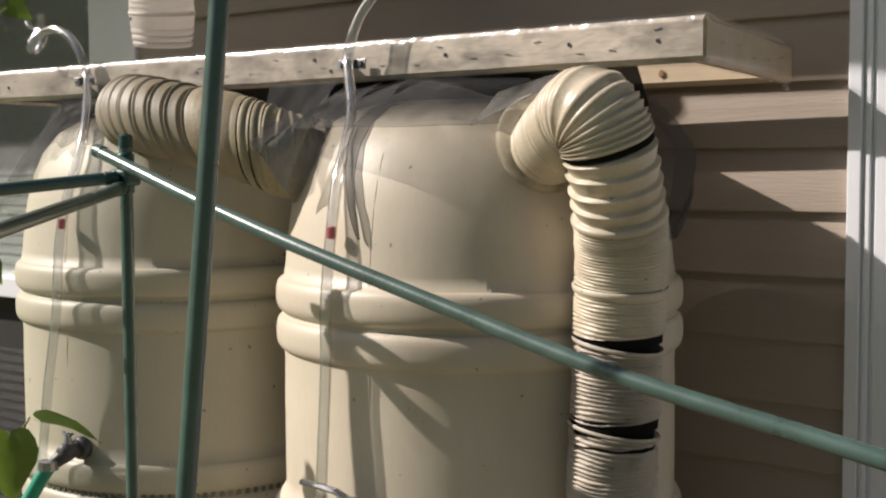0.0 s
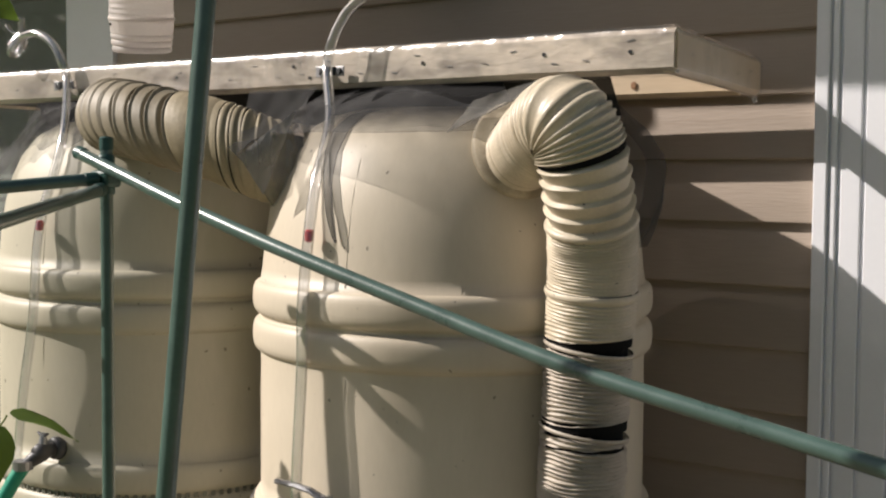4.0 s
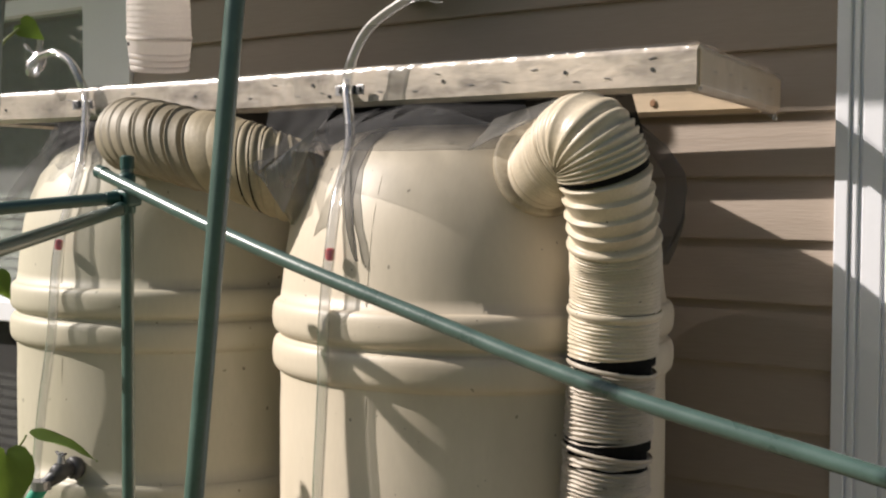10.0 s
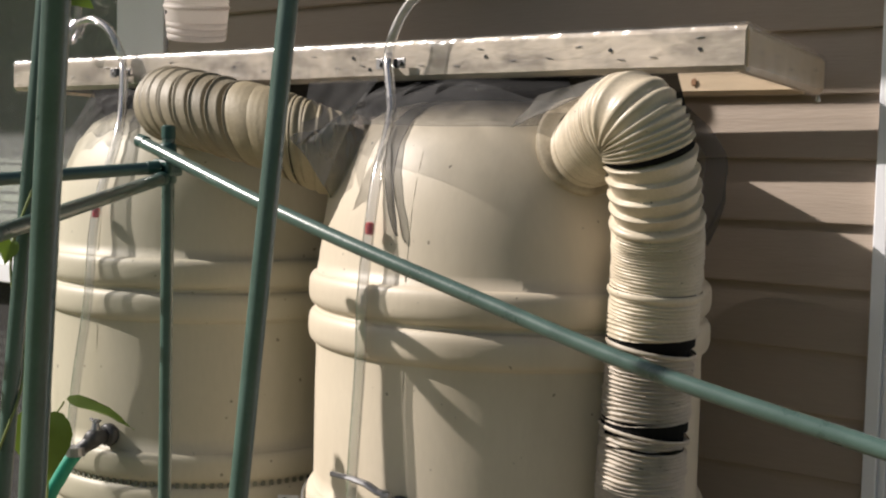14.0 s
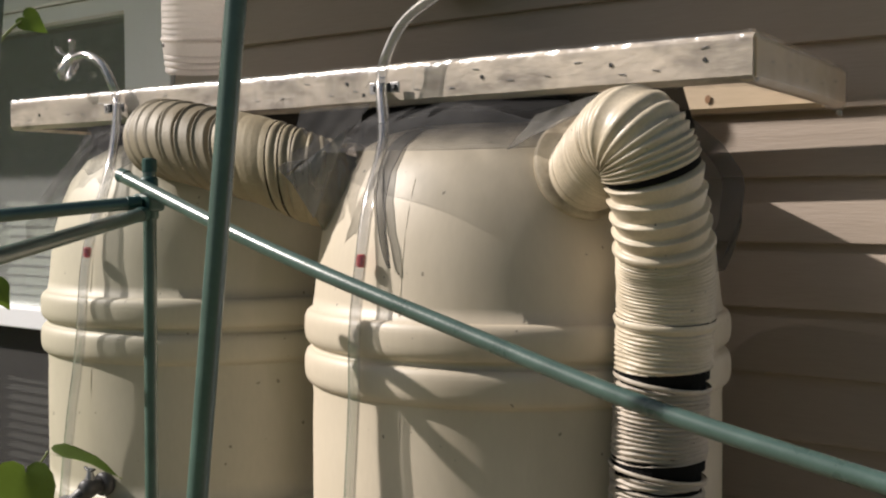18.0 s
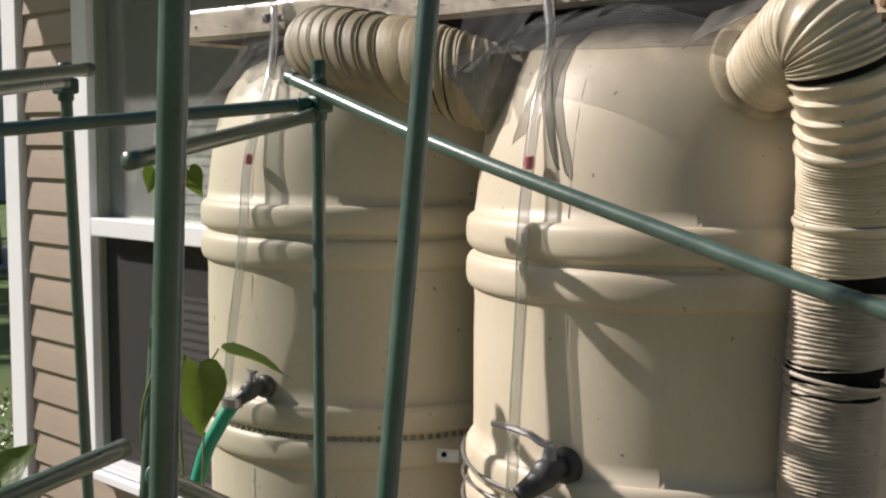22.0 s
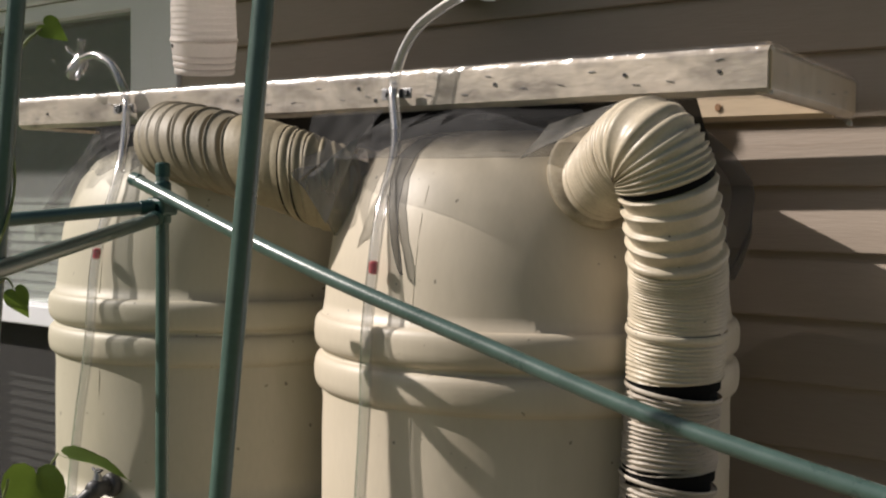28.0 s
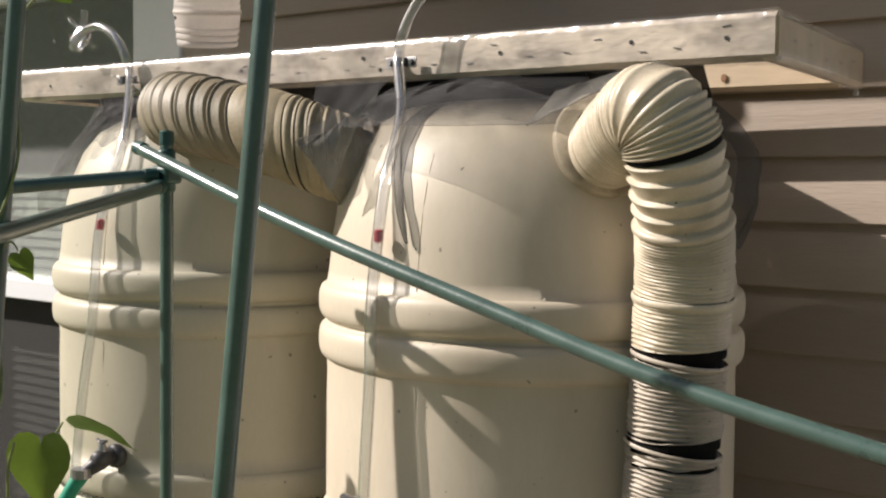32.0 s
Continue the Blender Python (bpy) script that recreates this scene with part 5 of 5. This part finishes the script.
# ---- stake joints ----
def stake_joint(at, label="dark green plastic clip joining the stakes"):
    e = thing("stake_clip", at, label, "clip", group="stake clips")
    p = Vector(at)
    bm = sweep(bmesh.new(), [p + Vector((0, 0, -0.022)), p + Vector((0, 0, -0.020)), p + Vector((0, 0, 0.028)), p + Vector((0, 0, 0.031))], [0.0095, 0.0112, 0.0112, 0.009], 18)
    part("sleeve", bm, GREEN_DARK, e, "", True)
    bm = box(bmesh.new(), p.x - 0.018, p.y - 0.013, p.z - 0.012, p.x + 0.016, p.y + 0.013, p.z + 0.010, 0.004)
    part("saddle", bm, GREEN_DARK, e)
    return e


stake_joint((-1.2145, 0.8715, 1.426))
stake_joint((-1.587, 0.728, 1.455))


# ---- vine on the stakes ----
def heart_leaf(at, out, up, size, label, group="vine leaves"):
    """A heart-shaped leaf with a folded midrib and a wavy rim. out: towards its tip; up: its face."""
    o = Vector(out).normalized()
    u = Vector(up)
    u = (u - o * u.dot(o)).normalized()
    s = o.cross(u)
    bm = bmesh.new()
    half = [(-0.10, 0.03), (-0.17, 0.16), (-0.15, 0.30), (-0.02, 0.42), (0.15, 0.46), (0.33, 0.42), (0.52, 0.31), (0.72, 0.18), (0.88, 0.08), (1.0, 0.0)]
    n = len(half)
    rows = []
    for sg in (-1, 1):
        rows.append([[None] * 4 for _ in range(n)])
    spine = []
    for i in range(n):
        x = i / (n - 1)
        spine.append(bm.verts.new(Vector(at) + (o * x - u * (0.16 * x * x)) * size))
    for sg in (0, 1):
        sgn = (-1, 1)[sg]
        for i in range(n):
            x0 = i / (n - 1)
            rx, ry = half[i]
            for k in range(1, 4):
                f = k / 3
                x = x0 + (rx - x0) * f
                y = ry * f
                lift = 0.22 * y - 0.16 * x * x + 0.02 * math.sin(9 * x + 4 * sgn) * f
                rows[sg][i][k] = bm.verts.new(Vector(at) + (o * x + s * (sgn * y) + u * lift) * size)
            rows[sg][i][0] = spine[i]
        for i in range(n - 1):
            for k in range(3):
                q = [rows[sg][i][k], rows[sg][i + 1][k], rows[sg][i + 1][k + 1], rows[sg][i][k + 1]]
                q = [v for j, v in enumerate(q) if v not in q[:j]]
                if len(q) > 2:
                    bm.faces.new(q if sg == 0 else list(reversed(q)))
    return bm


def leaf_material():
    m = material("vine_leaf_thin", (0.075, 0.135, 0.025), 0.45, 0.25, 60, 0.3, 200, rand=0.2)
    nt = m.node_tree
    out = nt.nodes["Material Output"]
    pb = nt.nodes["Principled BSDF"]
    tl = nt.nodes.new("ShaderNodeBsdfTranslucent")
    tl.inputs[0].default_value = (0.20, 0.30, 0.04, 1)
    mx = nt.nodes.new("ShaderNodeMixShader")
    mx.inputs[0].default_value = 0.4
    nt.links.new(pb.outputs[0], mx.inputs[1])
    nt.links.new(tl.outputs[0], mx.inputs[2])
    nt.links.new(mx.outputs[0], out.inputs[0])
    return m


LEAF_THIN = leaf_material()
STEM = material("vine_stem", (0.20, 0.24, 0.07), 0.5, 0.2, 60, 0.1)


def vine(name_label, stem_pts, leaves, r=0.0014):
    e = thing("climbing_vine", tuple(stem_pts[0]), name_label, "vine", group="climbing vines")
    pts = even(spline(stem_pts, 8), 0.006)
    part("stem", sweep(bmesh.new(), pts, [r] * len(pts), 7), STEM, e, "", True)
    for at, out, up, size, root in leaves:
        leaf = part("leaf", heart_leaf(at, out, up, size, ""), LEAF_THIN, e, "", True)
        if root:
            sp = even(spline([root, (Vector(root) + Vector(at)) / 2 + Vector((0, 0, 0.008)), at], 6), 0.005)
            if len(sp) > 2:
                part("leaf_stalk", sweep(bmesh.new(), sp, [0.0009] * len(sp), 6), STEM, leaf)
    return e


def coil(a, b, r, turns, n=60):
    a, b = Vector(a), Vector(b)
    return [a.lerp(b, k / n) + Vector((r * math.cos(2 * math.pi * turns * k / n), r * math.sin(2 * math.pi * turns * k / n), 0)) for k in range(n + 1)]


vine("thin green climbing vine wound round a stake with yellow-green leaves", coil((-1.0475, 0.4875, 0.75), (-0.9936, 0.526, 1.52), 0.0105, 3.5),
     [((-0.985, 0.490, 1.352), (-0.2, -0.2, -0.8), (0.6, -0.7, 0.3), 0.022, (-0.995, 0.512, 1.362)),
      ((-0.962, 0.512, 1.352), (0.3, 0.2, -0.8), (0.5, -0.8, 0.2), 0.026, (-0.992, 0.515, 1.358))])
vine("leafy bean vine growing beside the drum tap", [(-1.30, 0.70, 0.0), (-1.31, 0.73, 0.5), (-1.35, 0.78, 0.9), (-1.365, 0.80, 1.06), (-1.355, 0.813, 1.104)],
     [((-1.344, 0.823, 1.098), (0.66, 0.72, -0.24), (0.03, 0.05, 0.99), 0.084, None),
      ((-1.350, 0.778, 1.082), (0.02, -0.05, -0.95), (0.58, -0.78, 0.12), 0.092, (-1.36, 0.81, 1.085))])
vine("bare bean shoot beside the stakes", [(-0.98, 0.52, 0.0), (-0.97, 0.53, 0.6), (-0.965, 0.50, 1.1), (-0.955, 0.50, 1.19)],
     [])
vine("thin vine shoot reaching up from a stake with one small leaf", [(-0.994, 0.526, 1.50), (-1.005, 0.530, 1.545), (-1.003, 0.548, 1.578), (-1.0, 0.568, 1.597)],
     [((-1.00, 0.568, 1.598), (0.35, 0.2, -0.25), (0.4, -0.8, 0.4), 0.026, None)])
vine("low vine with heart-shaped leaves on a slanting stake", [(-0.90, 0.22, 0.0), (-0.91, 0.25, 0.6), (-0.90, 0.26, 1.0), (-0.87, 0.27, 1.10)],
     [((-0.894, 0.292, 1.124), (0.10, 0.66, 0.64), (0.5, -0.6, 0.6), 0.038, (-0.897, 0.282, 1.112)), ((-0.895, 0.288, 1.121), (-0.45, -0.85, 0.15), (0.3, -0.2, 0.93), 0.044, None), ((-0.900, 0.262, 1.098), (-0.35, -0.55, 0.42), (0.4, -0.5, 0.75), 0.046, (-0.89, 0.26, 1.06))])


# ---- far lawn things ----
Mh = Matrix.Translation((-26.5, 12.5, 0)) @ Matrix.Rotation(radians(64), 4, "Z")
e = thing("neighbour_house", (-26.5, 12.5, 0), "grey-sided neighbouring house with a sloping roofline", "house")
bm = bmesh.new()
pts = [(-2.6, 0, 0), (10.6, 0, 0), (10.6, 0, 2.1), (4.0, 0, 6.45), (-2.6, 0, 2.1)]
a = [bm.verts.new(Mh @ Vector(p)) for p in pts]
b = [bm.verts.new(Mh @ (Vector(p) + Vector((0, 9, 0)))) for p in pts]
bm.faces.new(a)
bm.faces.new(list(reversed(b)))
for i in range(5):
    k = (i + 1) % 5
    bm.faces.new((a[i], b[i], b[k], a[k]))
bmesh.ops.recalc_face_normals(bm, faces=bm.faces[:])
part("wall", bm, GREY_SIDING, e)
for x0, z0, x1, z1 in ((-3.0, 1.87, 4.0, 6.49), (4.0, 6.49, 11.0, 1.87)):
    bm = bmesh.new()
    q = [Mh @ Vector(p) for p in ((x0, -0.3, z0), (x1, -0.3, z1), (x1, 9.3, z1), (x0, 9.3, z0), (x0, -0.3, z0 + 0.14), (x1, -0.3, z1 + 0.14), (x1, 9.3, z1 + 0.14), (x0, 9.3, z0 + 0.14))]
    v = [bm.verts.new(p) for p in q]
    for f in ((0, 3, 2, 1), (4, 5, 6, 7), (0, 1, 5, 4), (1, 2, 6, 5), (2, 3, 7, 6), (3, 0, 4, 7)):
        bm.faces.new([v[i] for i in f])
    part("roof", bm, ROOF, e)
for k in range(24):
    z = 0.1 + k * 0.2
    hw = 6.58 if z < 2.1 else 6.58 * (6.45 - z) / 4.35
    bm = box(bmesh.new(), 4.0 - hw, -0.018, z, 4.0 + hw, -0.001, z + 0.19, 0, Mh)
    part("siding_board", bm, GREY_SIDING, e)

Mp = Matrix.Translation((-13.6, 6.4, 0)) @ Matrix.Rotation(radians(-25), 4, "Z")
bm = box(bmesh.new(), -1.45, -4.0, -0.05, 1.45, 4.0, 0.03, 0.01, Mp)
tagged(bm_obj("patio", bm, CONCRETE), "pale concrete patio slab in the lawn", "patio", kind="structure")

e = thing("covered_grill", (-13.25, 5.35, 0.03), "barbecue grill under a fitted black vinyl cover", "grill")
Mg = Matrix.Translation((-13.22, 5.38, 0.03)) @ Matrix.Rotation(radians(65), 4, "Z") @ Matrix.Diagonal((1.12, 1.12, 1.25, 1))
bm = bmesh.new()
rings = []
for z, w, d in ((0.0, 0.62, 0.36), (0.05, 0.62, 0.36), (0.35, 0.60, 0.35), (0.60, 0.585, 0.34), (0.63, 0.59, 0.345), (0.66, 0.57, 0.33), (0.76, 0.50, 0.29), (0.83, 0.38, 0.22), (0.865, 0.2, 0.1), (0.87, 0.05, 0.03)):
    ring = []
    for k in range(48):
        an = 2 * math.pi * k / 48
        cx, cy = math.cos(an), math.sin(an)
        ex = 0.35
        fold = 1 + 0.012 * math.sin(an * 9 + z * 4) * (1 - z)
        ring.append(bm.verts.new(Mg @ Vector((w * fold * math.copysign(abs(cx) ** ex, cx), d * fold * math.copysign(abs(cy) ** ex, cy), z))))
    rings.append(ring)
for r0, r1 in zip(rings, rings[1:]):
    for k in range(48):
        bm.faces.new((r0[k], r0[(k + 1) % 48], r1[(k + 1) % 48], r1[k]))
bm.faces.new(rings[-1])
part("cover", bm, COVER, e, "", True)


def tree(at, height, spread, seed, label, leaf=0.16, clumps=70, per=26, mat=None):
    """A tapered trunk with limbs and a crown of many small leaf faces in loose clumps."""
    rg = random.Random(seed)
    e = thing("tree", at, label, "tree", group="trees behind the house")
    base = Vector(at)
    bm = bmesh.new()
    sweep(bm, [base + Vector((0.03 * math.sin(k), 0.04 * math.cos(k * 1.3), height * 0.65 * k / 8)) for k in range(9)], [height * 0.022 * (1 - 0.085 * k) for k in range(9)], 10)
    for k in range(9):
        h0 = height * rg.uniform(0.28, 0.6)
        an = rg.uniform(0, 6.28)
        d = Vector((math.cos(an), math.sin(an), rg.uniform(0.5, 1.1))).normalized()
        ln = spread * rg.uniform(0.6, 1.0)
        p0 = base + Vector((0, 0, h0))
        sweep(bm, [p0, p0 + d * ln * 0.5 + Vector((0, 0, 0.1)), p0 + d * ln], [height * 0.008, height * 0.005, 0.01], 7)
    part("trunk", bm, BARK, e)
    verts, faces = [], []
    for c in range(clumps):
        an, rr = rg.uniform(0, 6.28), spread * math.sqrt(rg.random())
        zz = height * rg.uniform(0.38, 1.0)
        taper = math.sqrt(max(0.05, 1 - ((zz / height - 0.62) / 0.42) ** 2))
        cc = base + Vector((math.cos(an) * rr * taper, math.sin(an) * rr * taper, zz))
        cr = spread * rg.uniform(0.14, 0.28)
        for q in range(per):
            p = cc + Vector((rg.gauss(0, 0.5), rg.gauss(0, 0.5), rg.gauss(0, 0.4))) * cr
            t = Vector((rg.gauss(0, 1), rg.gauss(0, 1), rg.gauss(0, 1))).normalized()
            s = t.orthogonal().normalized()
            w = leaf * rg.uniform(0.6, 1.3)
            i0 = len(verts)
            verts += [tuple(p - t * w), tuple(p + s * w * 0.5), tuple(p + t * w), tuple(p - s * w * 0.5)]
            faces.append((i0, i0 + 1, i0 + 2, i0 + 3))
    me = bpy.data.meshes.new("crown")
    me.from_pydata(verts, [], faces)
    me.materials.append(mat or FOLIAGE)
    ob = new("crown", me)
    ob.parent = e
    ob.matrix_parent_inverse = e.matrix_basis.inverted()
    return e


tree((-43, 17.0, 0), 4.7, 2.6, 3, "dark leafy tree standing behind the neighbouring house", 0.30)
tree((-44, 21.0, 0), 4.9, 2.4, 5, "thin-crowned tree standing behind the neighbouring house", 0.26, 50)
# out of view, added to throw dappled shade on the lawn
tree((-17, 1.2, 0), 8.5, 3.0, 8, "unseen broad tree added to shade the lawn", 0.2, 90)
# unseen trees, added so the pane mirrors dark green instead of sky
for k, (tx, ty, th) in enumerate(((-18, -7.5, 7.0), (-21, -11.5, 8.0), (-15.5, -12.5, 6.5), (-24, -5.0, 8.5), (-27, -15, 9.0))):
    tree((tx, ty, 0), th, 3.2, 30 + k, "unseen tree added to darken the window's reflection", 0.22, 80)
# unseen low row, added to close the bright gap in that reflection
for k, (tx, ty) in enumerate(((-30, -12.0), (-33, -17.0), (-28, -19.5), (-31, -6.5), (-24, -13.0), (-35, -11))):
    tree((tx, ty, 0), 3.4, 3.4, 60 + k, "unseen low tree added to fill the window's reflection", 0.30, 90)
# one more added tree that stays out of view
tree((-19, 4.0, 0), 7.5, 2.4, 12, "unseen leafy tree added at the edge of the lawn", 0.2, 70)


# ---- planting at the foot of the wall ----
def shrub(at, h, w, seed, label):
    rg = random.Random(seed)
    e = thing("flowering_shrub", at, label, "shrub", group="shrubs by the corner")
    base = Vector(at)
    stems, verts, faces, fv, ff = bmesh.new(), [], [], [], []
    for k in range(34):
        an, ln = rg.uniform(0, 6.28), h * rg.uniform(0.6, 1.05)
        lean = w * rg.uniform(0.1, 1.0)
        tip = base + Vector((math.cos(an) * lean, math.sin(an) * lean, ln))
        path = [base + Vector((math.cos(an) * 0.03, math.sin(an) * 0.03, 0)), base.lerp(tip, 0.5) + Vector((0, 0, 0.05)), tip]
        sweep(stems, path, [0.004, 0.003, 0.0015], 5)
        for q in range(26):
            f = rg.uniform(0.25, 1)
            p = path[0].lerp(path[1], f * 2) if f < 0.5 else path[1].lerp(path[2], f * 2 - 1)
            t = Vector((rg.gauss(0, 1), rg.gauss(0, 1), rg.gauss(0.3, 0.6))).normalized()
            s = t.orthogonal().normalized()
            sz = rg.uniform(0.02, 0.04)
            i0 = len(verts)
            verts += [tuple(p), tuple(p + t * sz * 0.5 + s * sz * 0.25), tuple(p + t * sz), tuple(p + t * sz * 0.5 - s * sz * 0.25)]
            faces.append((i0, i0 + 1, i0 + 2, i0 + 3))
        for q in range(5):
            p = tip + Vector((rg.gauss(0, 0.02), rg.gauss(0, 0.02), rg.gauss(0, 0.03)))
            i0 = len(fv)
            t = Vector((rg.gauss(0, 1), rg.gauss(0, 1), rg.gauss(0, 1))).normalized()
            s = t.orthogonal().normalized()
            fv += [tuple(p - t * 0.009), tuple(p + s * 0.007), tuple(p + t * 0.009), tuple(p - s * 0.007)]
            ff.append((i0, i0 + 1, i0 + 2, i0 + 3))
    part("stems", stems, STEM, e)
    for nm, vs, fs, mt in (("foliage", verts, faces, LEAF), ("flowers", fv, ff, PALE)):
        me = bpy.data.meshes.new(nm)
        me.from_pydata(vs, [], fs)
        me.materials.append(mt)
        ob = new(nm, me)
        tagged(ob, kind="stuff")
        ob.parent = e
        ob.matrix_parent_inverse = e.matrix_basis.inverted()
    return e


PALE = material("pale_flower", (0.42, 0.43, 0.40), 0.6, 0.1, 30, 0.0)
shrub((-4.15, 1.55, 0), 0.40, 0.35, 21, "wispy shrub with pale flowers at the house corner")
shrub((-4.5, 1.75, 0), 0.44, 0.35, 22, "wispy shrub with pale flowers at the house corner")
shrub((-3.75, 1.15, 0), 0.36, 0.3, 23, "wispy shrub with pale flowers at the house corner")
